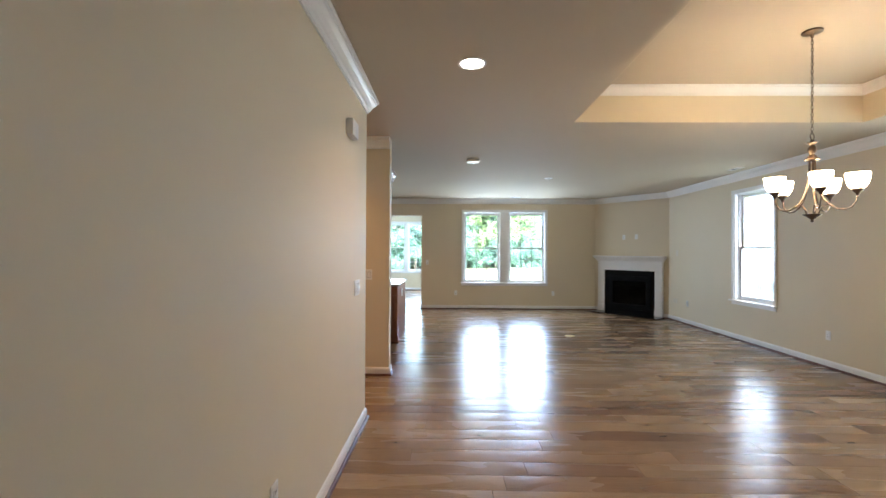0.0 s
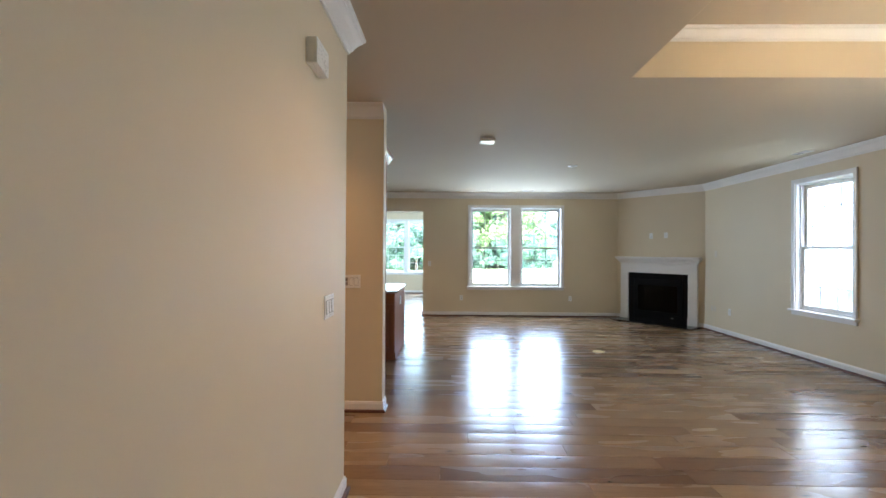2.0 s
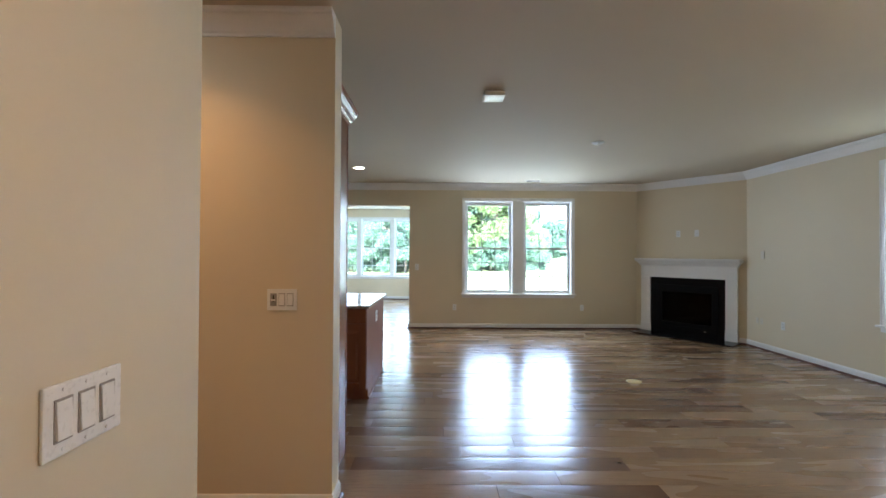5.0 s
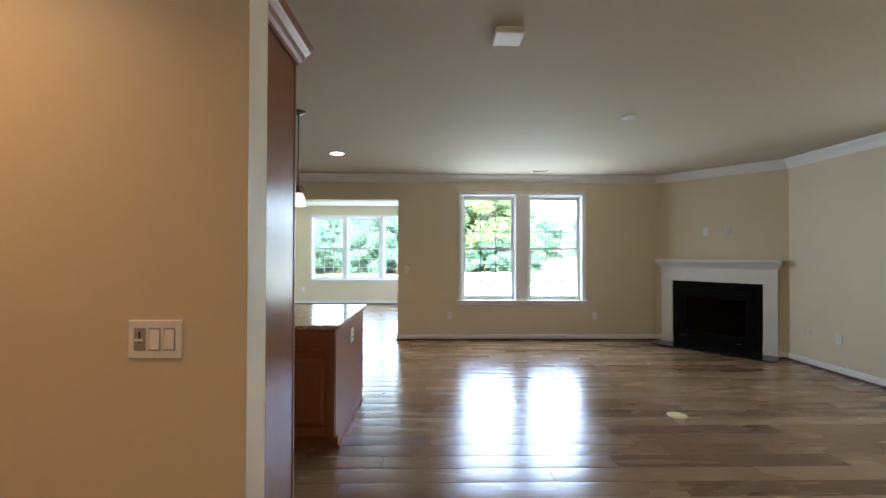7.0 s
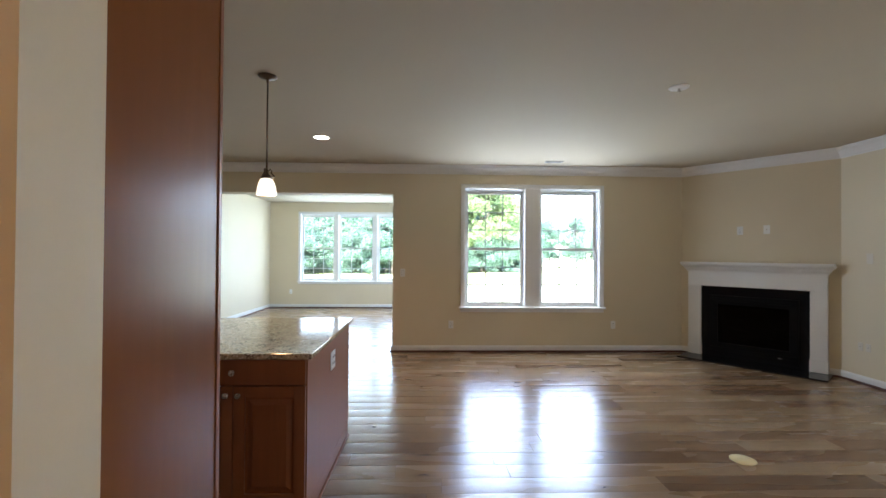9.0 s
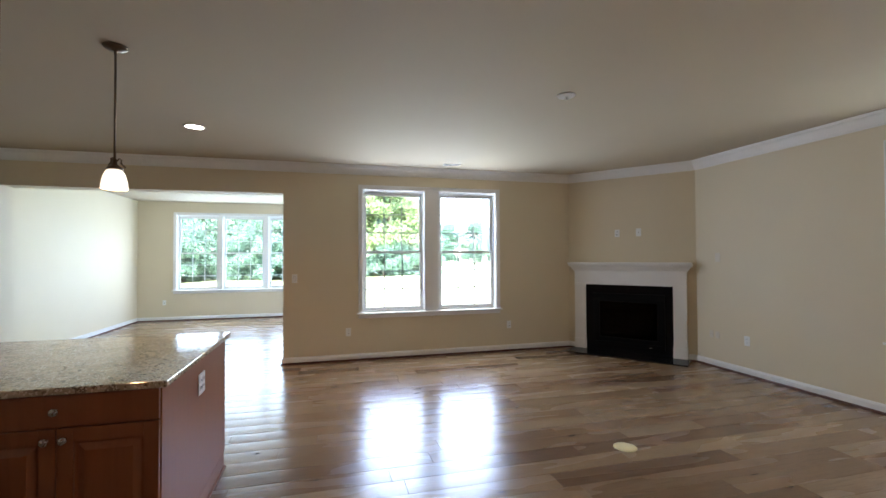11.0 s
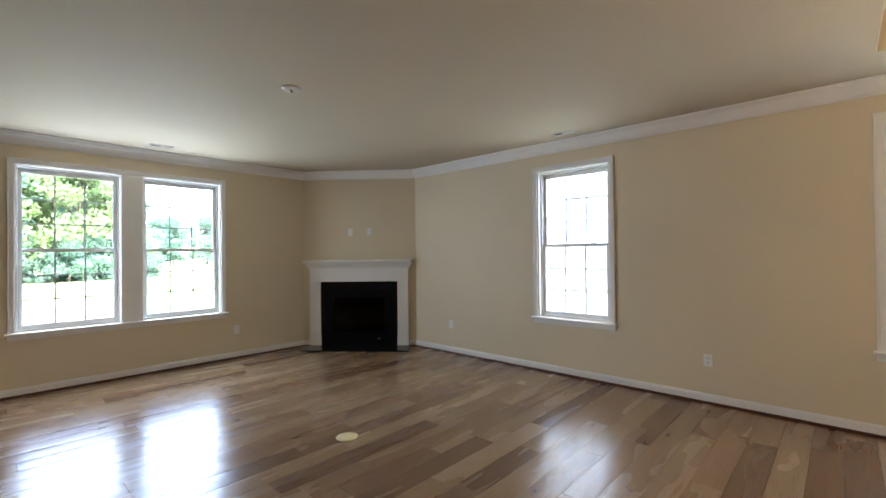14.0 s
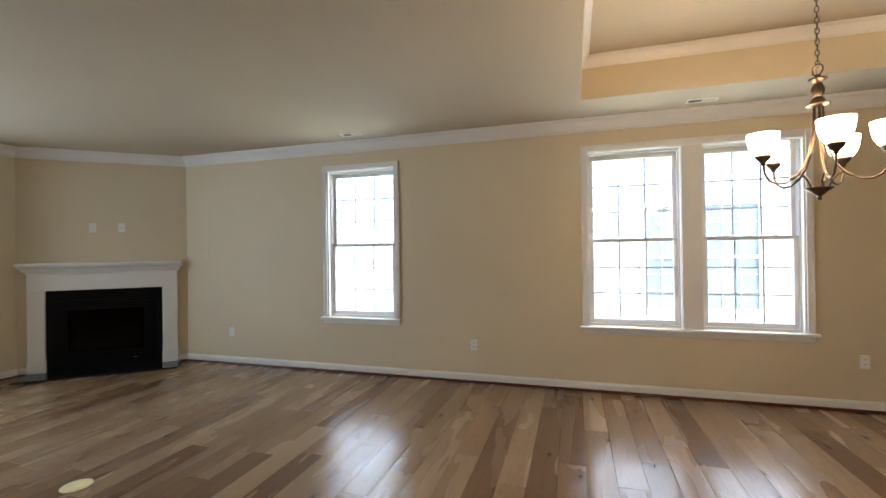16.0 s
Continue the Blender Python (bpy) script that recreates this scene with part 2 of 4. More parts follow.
BRASS = surface("pale brass", (0.88, 0.77, 0.45), 0.4, metal=0.0, vary=0.06, large=12, fine=150, bump=0.03)
GLASS = glass("window glass")
FIREGLASS_PANE = glass("dark fireplace glass", (0.03, 0.03, 0.032), 1.2)
SHADE_LIT = lit("lit frosted shade", (1.0, 0.70, 0.39), 1.4)
SHADE_SOFT = lit("lit frosted bell", (1.0, 0.84, 0.58), 0.06)
CAN_LIT = lit("lit lamp face", (1.0, 0.88, 0.70), 1.0)
# white siding and frames; shade between the houses is put into the grey
SIDING_SHADED = surface("white lap siding in painted shade", (0.45, 0.46, 0.465), 0.55, vary=0.03)
ROOFING = surface("grey shingle roof", (0.09, 0.09, 0.095), 0.9, vary=0.25, large=2, fine=30, bump=0.3)
TEAL = surface("dull window of the neighbour", (0.135, 0.165, 0.178), 0.5, vary=0.15)
LAWN = surface("mown lawn", (0.15, 0.18, 0.08), 0.9, vary=0.3, large=0.2, fine=9, bump=0.4, dist=0.03)
BARK = surface("bark", (0.11, 0.085, 0.06), 0.9, vary=0.3, large=4, fine=25, bump=0.6, dist=0.02)
LEAF = leafy("summer leaves", (0.10, 0.19, 0.135), (0.155, 0.26, 0.185))
# paler, yellower leaves: the sunlit look is put into the colour
LEAF_SUNLIT = leafy("sunlit yellow green leaves", (0.155, 0.235, 0.095), (0.215, 0.295, 0.13))


# ---- shaping ----
def part(name, bm, material, parent, label="", smooth=False):
    me = bpy.data.meshes.new(name)
    bm.normal_update()
    bm.to_mesh(me)
    bm.free()
    me.materials.append(material)
    if smooth:
        for f in me.polygons:
            f.use_smooth = True
    ob = new(name, me)
    ob.parent = parent
    if label:
        ob["label"] = label
    return ob


def thing(name, m, label, category, group="", kind=""):
    ob = new(name)
    ob.matrix_world = m
    ob.empty_display_size = 0.1
    return tagged(ob, label, category, group, kind)


def structure(name, bm, material, label, category, smooth=False):
    return tagged(part(name, bm, material, None, "", smooth), label, category, "", "structure")


def box(x0, x1, y0, y1, z0, z1, bevel=0.0, bm=None):
    """Adds a box to bm (or a new one); bevel rounds its edges."""
    made = bmesh.new()
    bmesh.ops.create_cube(made, size=1)
    for v in made.verts:
        v.co = Vector(((x0 + x1) / 2 + v.co.x * (x1 - x0), (y0 + y1) / 2 + v.co.y * (y1 - y0), (z0 + z1) / 2 + v.co.z * (z1 - z0)))
    if bevel:
        bmesh.ops.bevel(made, geom=made.edges[:], offset=bevel, segments=2, affect="EDGES", profile=0.6)
    return join(bm, made)


def join(bm, made):
    if bm is None:
        return made
    me = bpy.data.meshes.new("tmp")
    made.to_mesh(me)
    made.free()
    bm.from_mesh(me)
    bpy.data.meshes.remove(me)
    return bm


def lathe(profile, n=24, bm=None, at=(0, 0, 0)):
    """Turns (radius, z) pairs round the z axis."""
    bm = bm or bmesh.new()
    rings = []
    for r, z in profile:
        if r < 1e-5:
            rings.append([bm.verts.new((at[0], at[1], at[2] + z))])
        else:
            rings.append([bm.verts.new((at[0] + r * math.cos(2 * math.pi * i / n), at[1] + r * math.sin(2 * math.pi * i / n), at[2] + z)) for i in range(n)])
    for a, b in zip(rings, rings[1:]):
        for i in range(n):
            j = (i + 1) % n
            if len(a) == 1 and len(b) > 1:
                bm.faces.new((a[0], b[j], b[i]))
            elif len(b) == 1 and len(a) > 1:
                bm.faces.new((a[i], a[j], b[0]))
            elif len(a) > 1:
                bm.faces.new((a[i], a[j], b[j], b[i]))
    bmesh.ops.recalc_face_normals(bm, faces=bm.faces[:])
    return bm


def tube(points, r, n=10, bm=None):
    """A round tube along points; r is one radius or one for each point."""
    bm = bm or bmesh.new()
    pts = [Vector(p) for p in points]
    rs = r if isinstance(r, (list, tuple)) else [r] * len(pts)
    rings = []
    for i, p in enumerate(pts):
        t = (pts[min(i + 1, len(pts) - 1)] - pts[max(i - 1, 0)]).normalized()
        q = t.to_track_quat("Z", "Y")
        rings.append([bm.verts.new(p + q @ Vector((rs[i] * math.cos(2 * math.pi * k / n), rs[i] * math.sin(2 * math.pi * k / n), 0))) for k in range(n)])
    for a, b in zip(rings, rings[1:]):
        for k in range(n):
            bm.faces.new((a[k], a[(k + 1) % n], b[(k + 1) % n], b[k]))
    bm.faces.new(rings[0][::-1]), bm.faces.new(rings[-1])
    bmesh.ops.recalc_face_normals(bm, faces=bm.faces[:])
    return bm


def sweep(profile, path, bm=None):
    """Runs a moulding's profile (out from the wall, height) along a plan line whose room is to its left; corners are mitred."""
    bm = bm or bmesh.new()
    P = [Vector((*p, 0)) for p in path]
    rows = []
    for i, p in enumerate(P):
        sides = []
        if i:
            d = (p - P[i - 1]).normalized()
            sides.append(Vector((-d.y, d.x, 0)))
        if i < len(P) - 1:
            d = (P[i + 1] - p).normalized()
            sides.append(Vector((-d.y, d.x, 0)))
        m = sides[0] if len(sides) == 1 else (sides[0] + sides[1]) / (1 + sides[0].dot(sides[1]))
        rows.append([bm.verts.new((p.x + m.x * o, p.y + m.y * o, z)) for o, z in profile])
    n = len(profile)
    for a, b in zip(rows, rows[1:]):
        for k in range(n):
            bm.faces.new((a[k], b[k], b[(k + 1) % n], a[(k + 1) % n]))
    bm.faces.new(rows[0]), bm.faces.new(rows[-1][::-1])
    bmesh.ops.recalc_face_normals(bm, faces=bm.faces[:])
    return bm


def panel_wall(along, a0, a1, f0, f1, z0, z1, holes):
    """A wall along x or y from a0 to a1, between faces f0 and f1, with holes (start, end, bottom, top) right through."""
    bm = bmesh.new()

    def block(s, e, b, t):
        if e - s > 1e-4 and t - b > 1e-4:
            if along == "x":
                box(s, e, f0, f1, b, t, 0, bm)
            else:
                box(f0, f1, s, e, b, t, 0, bm)
    cur = a0
    for s, e, b, t in sorted(holes):
        block(cur, s, z0, z1)
        block(s, e, z0, b)
        block(s, e, t, z1)
        cur = e
    block(cur, a1, z0, z1)
    return bm


# ---- structure ----
WT = 0.22   # outside walls
WINZ = (0.66, 2.415)
north_units = [(0.336, 1.240), (1.450, 2.356)]
east_units = [(6.375, 7.255)]
dining_units = [(2.430, 3.245), (3.410, 4.270)]
sun_units = [(-3.56, -2.66), (-2.58, -1.64), (-1.56, -0.66)]
SUNZ = (0.70, 2.46)
side_units = [(11.5, 12.5), (12.58, 13.58), (13.66, 14.66)]


def holes(units, z):
    return [(units[0][0], units[-1][1], z[0], z[1])]


wall_label = "plain wall painted warm beige, smooth and bare"
structure("wall_north", panel_wall("x", KX, FL.x + 0.4, YN, YN + 0.25, -0.1, 2.95, holes(north_units, WINZ) + [(OPX0, OPX1, -0.1, OPZ)]), PAINT, "beige wall with a twin window and a wide cased-free opening", "wall")
structure("wall_east", panel_wall("y", YS - 0.2, YN + 0.25, XE, XE + WT, -0.1, 3.4, holes(east_units, WINZ) + holes(dining_units, WINZ)), PAINT, "long beige wall with one single and one twin window", "wall")
structure("wall_entry", box(XW - 0.12, XW, YS, YW, -0.1, CEIL), PAINT, "smooth beige wall beside the entry, ending in a corner", "wall")
structure("wall_hall_south", box(-3.5, XW - 0.121, YW - 0.12, YW, -0.1, CEIL), PAINT, wall_label, "wall")
structure("wall_hall_north", box(-3.5, COLX, COLY, COLY + 0.15, -0.1, CEIL), PAINT, "short beige wall end between hall and kitchen", "wall")
structure("wall_hall_west", box(-3.62, -3.501, YW - 0.12, COLY + 0.15, -0.1, CEIL), PAINT, wall_label, "wall")
structure("wall_south", box(XW - 0.12, XE, YS - 0.2, YS, -0.1, 3.4), PAINT, wall_label, "wall")
structure("wall_morning_west", box(MX - 0.2, MX, YN + 0.251, YN2 + 0.2, -0.1, 2.95), PAINT, wall_label, "wall")
structure("wall_kitchen_west", box(KX - 0.2, KX, COLY, YN + 0.25, -0.1, 2.95), PAINT, wall_label, "wall")
structure("wall_kitchen_south", box(KX, -3.62, COLY, COLY + 0.15, -0.1, CEIL), PAINT, wall_label, "wall")
structure("wall_morning_north", panel_wall("x", MX, SX1, YN2, YN2 + WT, -0.1, 2.95, holes(sun_units, SUNZ)), PAINT, "beige far wall with a row of three windows", "wall")
structure("wall_morning_east", panel_wall("y", YN + 0.251, YN2 + WT, SX1, SX1 + WT, -0.1, 2.95, holes(side_units, SUNZ)), PAINT, wall_label, "wall")

d_fp = (FR - FL).normalized()
FP_LEN = (FR - FL).length
FP_ANGLE = math.degrees(math.atan2(d_fp.y, d_fp.x))
FP = pose(*((FL + FR) / 2), 0, 0, FP_ANGLE)   # local x along the wall, y into the chimney, z up
bm = panel_wall("x", -FP_LEN / 2 - 0.3, FP_LEN / 2 + 0.3, 0, 0.12, 0, CEIL, [(-0.48, 0.48, 0.14, 0.86)])
bm.transform(FP)
structure("wall_chimney", bm, PAINT, "angled beige chimney wall across the corner", "wall")

tx0, tx1, ty0, ty1 = TRAY
bm = box(KX, tx0, YS, YN + 0.25, CEIL, CEIL + 0.1)
box(tx1, XE, YS, YN, CEIL, CEIL + 0.1, 0, bm)
box(tx0, tx1, YS, ty0, CEIL, CEIL + 0.1, 0, bm)
box(tx0, tx1, ty1, YN, CEIL, CEIL + 0.1, 0, bm)
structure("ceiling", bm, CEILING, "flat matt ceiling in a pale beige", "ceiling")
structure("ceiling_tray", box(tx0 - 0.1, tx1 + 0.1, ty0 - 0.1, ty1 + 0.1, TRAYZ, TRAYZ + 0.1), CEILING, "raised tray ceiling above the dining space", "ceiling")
e = 0.004
bm = box(tx0 - 0.1, tx0 + e, ty0 - 0.1, ty1 + 0.1, CEIL + 0.002, TRAYZ)
box(tx1 - e, tx1 + 0.1, ty0 - 0.1, ty1 + 0.1, CEIL + 0.002, TRAYZ, 0, bm)
box(tx0 + e, tx1 - e, ty0 - 0.1, ty0 + e, CEIL + 0.002, TRAYZ, 0, bm)
box(tx0 + e, tx1 - e, ty1 - e, ty1 + 0.1, CEIL + 0.002, TRAYZ, 0, bm)
structure("wall_tray", bm, PAINT, "beige upright sides of the tray ceiling", "wall")
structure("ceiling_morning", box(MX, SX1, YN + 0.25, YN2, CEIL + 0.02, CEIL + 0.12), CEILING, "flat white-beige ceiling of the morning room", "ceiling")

CROWN = [(0, -0.125), (0.012, -0.125), (0.014, -0.112), (0.026, -0.104), (0.034, -0.086), (0.052, -0.058), (0.070, -0.040), (0.078, -0.036), (0.078, -0.024), (0.090, -0.020), (0.094, -0.010), (0.094, -0.0005), (0, -0.0005)]
BASE = [(0, 0.001), (0.014, 0.001), (0.014, 0.072), (0.010, 0.080), (0.008, 0.088), (0.003, 0.094), (0, 0.094)]
SHOEP = [(0.0142, 0.001), (0.034, 0.001), (0.033, 0.010), (0.029, 0.017), (0.022, 0.022), (0.0142, 0.023)]


def at_ceiling(z, k=1.0):
    return [(o * k, z + h * k) for o, h in CROWN]


fp_r = FR + (FL - FR).normalized() * 0.105
fp_l = FL + (FR - FL).normalized() * 0.105
crown_runs = [[(XE, YS), (XE, FR.y), (FL.x, YN), (KX, YN), (KX, COLY + 0.15)],
              [(-3.5, YW), (XW, YW), (XW, YS)],
              [(COLX, COLY), (-3.5, COLY)]]
for run in crown_runs:
    structure("crown_moulding", sweep(at_ceiling(CEIL), run), TRIM, "stepped white crown moulding under the ceiling", "trim")
structure("crown_moulding_tray", sweep(at_ceiling(TRAYZ, 0.74), [(tx1 - e, ty0 + e), (tx1 - e, ty1 - e), (tx0 + e, ty1 - e), (tx0 + e, ty0 + e), (tx1 - e, ty0 + e)]), TRIM, "white crown moulding round the tray", "trim")
base_runs = [[(XE, YS), (XE, FR.y), (fp_r.x, fp_r.y)],
             [(fp_l.x, fp_l.y), (FL.x, YN), (OPX1, YN), (OPX1, YN + 0.25), (SX1, YN + 0.25), (SX1, YN2), (MX, YN2), (MX, YN + 0.25), (OPX0, YN + 0.25), (OPX0, YN), (KX, YN)],
             [(-3.5, YW), (XW, YW), (XW, YS)],
             [(COLX, COLY + 0.15), (COLX, COLY), (-3.5, COLY)]]
for run in base_runs:
    b = structure("baseboard", sweep(BASE, run), TRIM, "white baseboard with a dark stained shoe strip", "trim")
    part("shoe_moulding", sweep(SHOEP, run), SHOE, b, "dark stained quarter-round strip")


# ---- windows: local x along the wall, y outwards, z up ----
def sash(win, x0, x1, z0, z1, y, upper, bars):
    fr = 0.036
    bm = box(x0, x0 + fr, y, y + 0.035, z0, z1, 0.004)
    box(x1 - fr, x1, y, y + 0.035, z0, z1, 0.004, bm)
    box(x0 + fr, x1 - fr, y + 0.001, y + 0.034, z0, z0 + (0.034 if upper else 0.044), 0.004, bm)
    box(x0 + fr, x1 - fr, y + 0.001, y + 0.034, z1 - (0.045 if upper else 0.034), z1, 0.004, bm)
    s = part("upper_sash" if upper else "lower_sash", bm, VINYL, win)
    gx0, gx1 = x0 + fr, x1 - fr
    gz0, gz1 = z0 + (0.034 if upper else 0.044), z1 - (0.045 if upper else 0.034)
    p = part("pane", box(gx0 - 0.004, gx1 + 0.004, y + 0.0125, y + 0.0165, gz0 - 0.004, gz1 + 0.004), GLASS, s, "clear glass pane")
    p.visible_shadow = False
    for k in (1, 2):
        gx = gx0 + (gx1 - gx0) * k / 3
        part("grille_bar", box(gx - 0.0075, gx + 0.0075, y + 0.019, y + 0.025, gz0, gz1), bars, s)
        gz = gz0 + (gz1 - gz0) * k / 3
        part("grille_bar", box(gx0, gx1, y + 0.0255, y + 0.0315, gz - 0.0075, gz + 0.0075), bars, s)
    if not upper:
        for k in (0.22, 0.78):
            lx = x0 + (x1 - x0) * k
            bm = box(lx - 0.022, lx + 0.022, y + 0.006, y + 0.03, z1, z1 + 0.006, 0.002)
            box(lx - 0.010, lx + 0.014, y + 0.01, y + 0.024, z1 + 0.006, z1 + 0.011, 0.002, bm)
            part("sash_lock", bm, VINYL, s)


def window(name, m, units, z, label, watts, cased=0.058, bars=GRILLE_SHADED):
    """One window opening with its units given along local x."""
    win = thing(name, m, label, "window", "", "structure")
    a, b = units[0][0], units[-1][1]
    z0, z1 = z
    c = cased
    for nm, x0, x1, q0, q1 in (("casing", a - c, a - 0.003, z0, z1 + c), ("casing", b + 0.003, b + c, z0, z1 + c), ("head_casing", a - 0.003, b + 0.003, z1 - 0.003, z1 + c)):
        bm = box(x0, x1, -0.016, -0.0005, q0, q1, 0.004)
        if nm == "casing":
            out = x0 if x1 < (a + b) / 2 else x1 - 0.014
            box(out, out + 0.014, -0.022, -0.0165, q0, q1, 0.003, bm)
        else:
            box(x0 - c + 0.003, x1 + c - 0.003, -0.022, -0.0165, q1 - 0.014, q1, 0.003, bm)
        part(nm, bm, TRIM, win)
    part("stool", box(a - c - 0.022, b + c + 0.022, -0.058, 0.075, z0 - 0.024, z0 - 0.0005, 0.006), TRIM, win)
    part("apron", box(a - c, b + c, -0.015, -0.0005, z0 - 0.078, z0 - 0.0245, 0.004), TRIM, win)
    for (p, q), (r, s) in zip(units, units[1:]):
        part("mullion", box(q - 0.004, r + 0.004, -0.012, 0.13, z0, z1 - 0.004, 0.004), TRIM, win)
    mid = (z0 + z1) / 2 - 0.02
    for x0, x1 in units:
        bm = box(x0, x0 + 0.026, 0.05, 0.16, z0, z1, 0.003)
        box(x1 - 0.026, x1, 0.05, 0.16, z0, z1, 0.003, bm)
        box(x0 + 0.026, x1 - 0.026, 0.051, 0.159, z1 - 0.032, z1, 0.003, bm)
        box(x0 + 0.026, x1 - 0.026, 0.051, 0.165, z0, z0 + 0.022, 0.003, bm)
        box(x0, x0 + 0.012, 0.001, 0.05, z0, z1, 0.0, bm)
        box(x1 - 0.012, x1, 0.001, 0.05, z0, z1, 0.0, bm)
        box(x0 + 0.012, x1 - 0.012, 0.001, 0.05, z1 - 0.012, z1, 0.0, bm)
        part("window_frame", bm, VINYL, win)
        day = new("daylight", bpy.data.lights.new("daylight", "AREA"))
        day.data.shape, day.data.size, day.data.size_y = "RECTANGLE", x1 - x0 - 0.06, z1 - z0 - 0.06
        day.data.energy, day.data.color = watts, DAY[name]
        day.matrix_world = m @ pose((x0 + x1) / 2, 0.045, (z0 + z1) / 2, -90)
        sash(win, x0 + 0.026, x1 - 0.026, mid - 0.017, z1 - 0.032, 0.108, True, bars)
        sash(win, x0 + 0.026, x1 - 0.026, z0 + 0.022, mid + 0.017, 0.068, False, bars)
    return win


DAY = {"window_1": (0.78, 0.91, 1.0), "window_2": (0.83, 0.94, 1.0), "window_3": (0.83, 0.94, 1.0), "window_4": (0.64, 0.84, 1.0), "window_5": (0.54, 0.79, 1.0)}


def flipped(units):
    return [(-b, -a) for a, b in reversed(units)]


window("window_1", pose(0, YN, 0), north_units, WINZ, "white twin double-hung window with thin grilles", SKY_N)
window("window_2", pose(XE, 0, 0, 0, 0, -90), flipped(east_units), WINZ, "white double-hung window with thin grilles", SKY_E)
window("window_3", pose(XE, 0, 0, 0, 0, -90), flipped(dining_units), WINZ, "white twin double-hung window beside the dining space", SKY_E)
# morning room bars look lit, so they keep the plain white vinyl
window("window_4", pose(0, YN2, 0), sun_units, SUNZ, "row of three white double-hung windows with grilles", SKY_M, bars=VINYL)
window("window_5", pose(SX1, 0, 0, 0, 0, -90), flipped(side_units), SUNZ, "white twin double-hung window in the morning room", SKY_S, bars=VINYL)


# ---- fireplace ----
fire = thing("fireplace", FP, "white wooden mantelpiece round a black gas fireplace in the corner", "fireplace")
MW, LW, OW, OZ = 0.845, 0.775, 0.607, 1.012
for s in (-1, 1):
    x0, x1 = sorted((s * OW, s * LW))
    part("pilaster", box(x0, x1, -0.062, -0.001, 0.17, OZ - 0.001, 0.003), TRIM, fire)
    part("plinth_block", box(x0 - 0.006, x1 + 0.006, -0.070, -0.001, 0.022, 0.17, 0.005), TRIM, fire)
part("frieze", box(-LW, LW, -0.062, -0.001, OZ, 1.245, 0.003), TRIM, fire)
bm = box(-LW, LW, -0.068, -0.0625, OZ + 0.004, OZ + 0.022, 0.002)
part("frieze_bead", bm, TRIM, fire)
bed = [(0.0, 1.215), (0.012, 1.215), (0.016, 1.235), (0.034, 1.252), (0.046, 1.278), (0.070, 1.296), (0.078, 1.318), (0.0, 1.318)]
part("bed_moulding", sweep(bed, [(LW, -0.002), (LW, -0.0625), (-LW, -0.0625), (-LW, -0.002)]), TRIM, fire)
part("mantel_shelf", box(-MW, MW, -0.185, -0.001, 1.3185, 1.350, 0.006), TRIM, fire)
bm = panel_wall("x", -OW + 0.001, OW - 0.001, -0.030, -0.001, 0.022, OZ - 0.001, [(-0.47, 0.47, 0.12, 0.86)])
part("stone_facing", bm, BLACK, fire, "polished black stone facing")
bm = panel_wall("x", -0.50, 0.50, -0.048, -0.031, 0.10, 0.885, [(-0.40, 0.40, 0.23, 0.76)])
box(-0.49, 0.49, -0.056, -0.0485, 0.80, 0.812, 0.002, bm)
box(-0.49, 0.49, -0.056, -0.0485, 0.835, 0.847, 0.002, bm)
box(-0.49, 0.49, -0.056, -0.0485, 0.155, 0.167, 0.002, bm)
part("insert_frame", bm, FIREMETAL, fire, "black enamelled metal insert frame")
part("fire_glass", box(-0.41, 0.41, -0.029, -0.024, 0.22, 0.77), FIREGLASS_PANE, fire, "dark glass front")
bm = box(-0.46, 0.46, 0.36, 0.40, 0.10, 0.86)
box(-0.475, -0.4605, 0.0, 0.40, 0.10, 0.86, 0, bm)
box(0.4605, 0.475, 0.0, 0.40, 0.10, 0.86, 0, bm)
box(-0.46, 0.46, 0.0, 0.359, 0.10, 0.16, 0, bm)
box(-0.46, 0.46, 0.0, 0.359, 0.80, 0.86, 0, bm)
part("firebox", bm, FIREBRICK, fire, "sooty firebox lining, darkened for its shade")
for x0, y0, x1, y1, z, r in ((-0.28, 0.10, 0.25, 0.14, 0.22, 0.045), (-0.2, 0.22, 0.28, 0.2, 0.26, 0.04), (-0.22, 0.08, 0.02, 0.24, 0.31, 0.035), (0.2, 0.09, 0.04, 0.24, 0.32, 0.034)):
    pts = [(x0 + (x1 - x0) * k / 6, y0 + (y1 - y0) * k / 6, z + 0.012 * math.sin(k * 2.1)) for k in range(7)]
    part("log", tube(pts, [r * (0.85 + 0.2 * random.random()) for _ in pts], 9), LOG, fire, "", True)
part("valve_tag", box(0.29, 0.33, -0.0585, -0.0485, 0.120, 0.128, 0.002), NICKEL, fire)
hearth = thing("hearth_slab", FP, "thin polished black granite slab on the floor before the fireplace", "hearth")
part("slab", box(-0.80, 0.82, -0.42, -0.001, 0.001, 0.021, 0.004), HEARTH, hearth)


# ---- lamps ----
def point(name, at, watts, colour=WARM, r=0.03):
    l = new(name, bpy.data.lights.new(name, "POINT"))
    l.data.energy, l.data.color, l.data.shadow_soft_size = watts, colour, r
    l.location = at
    return l


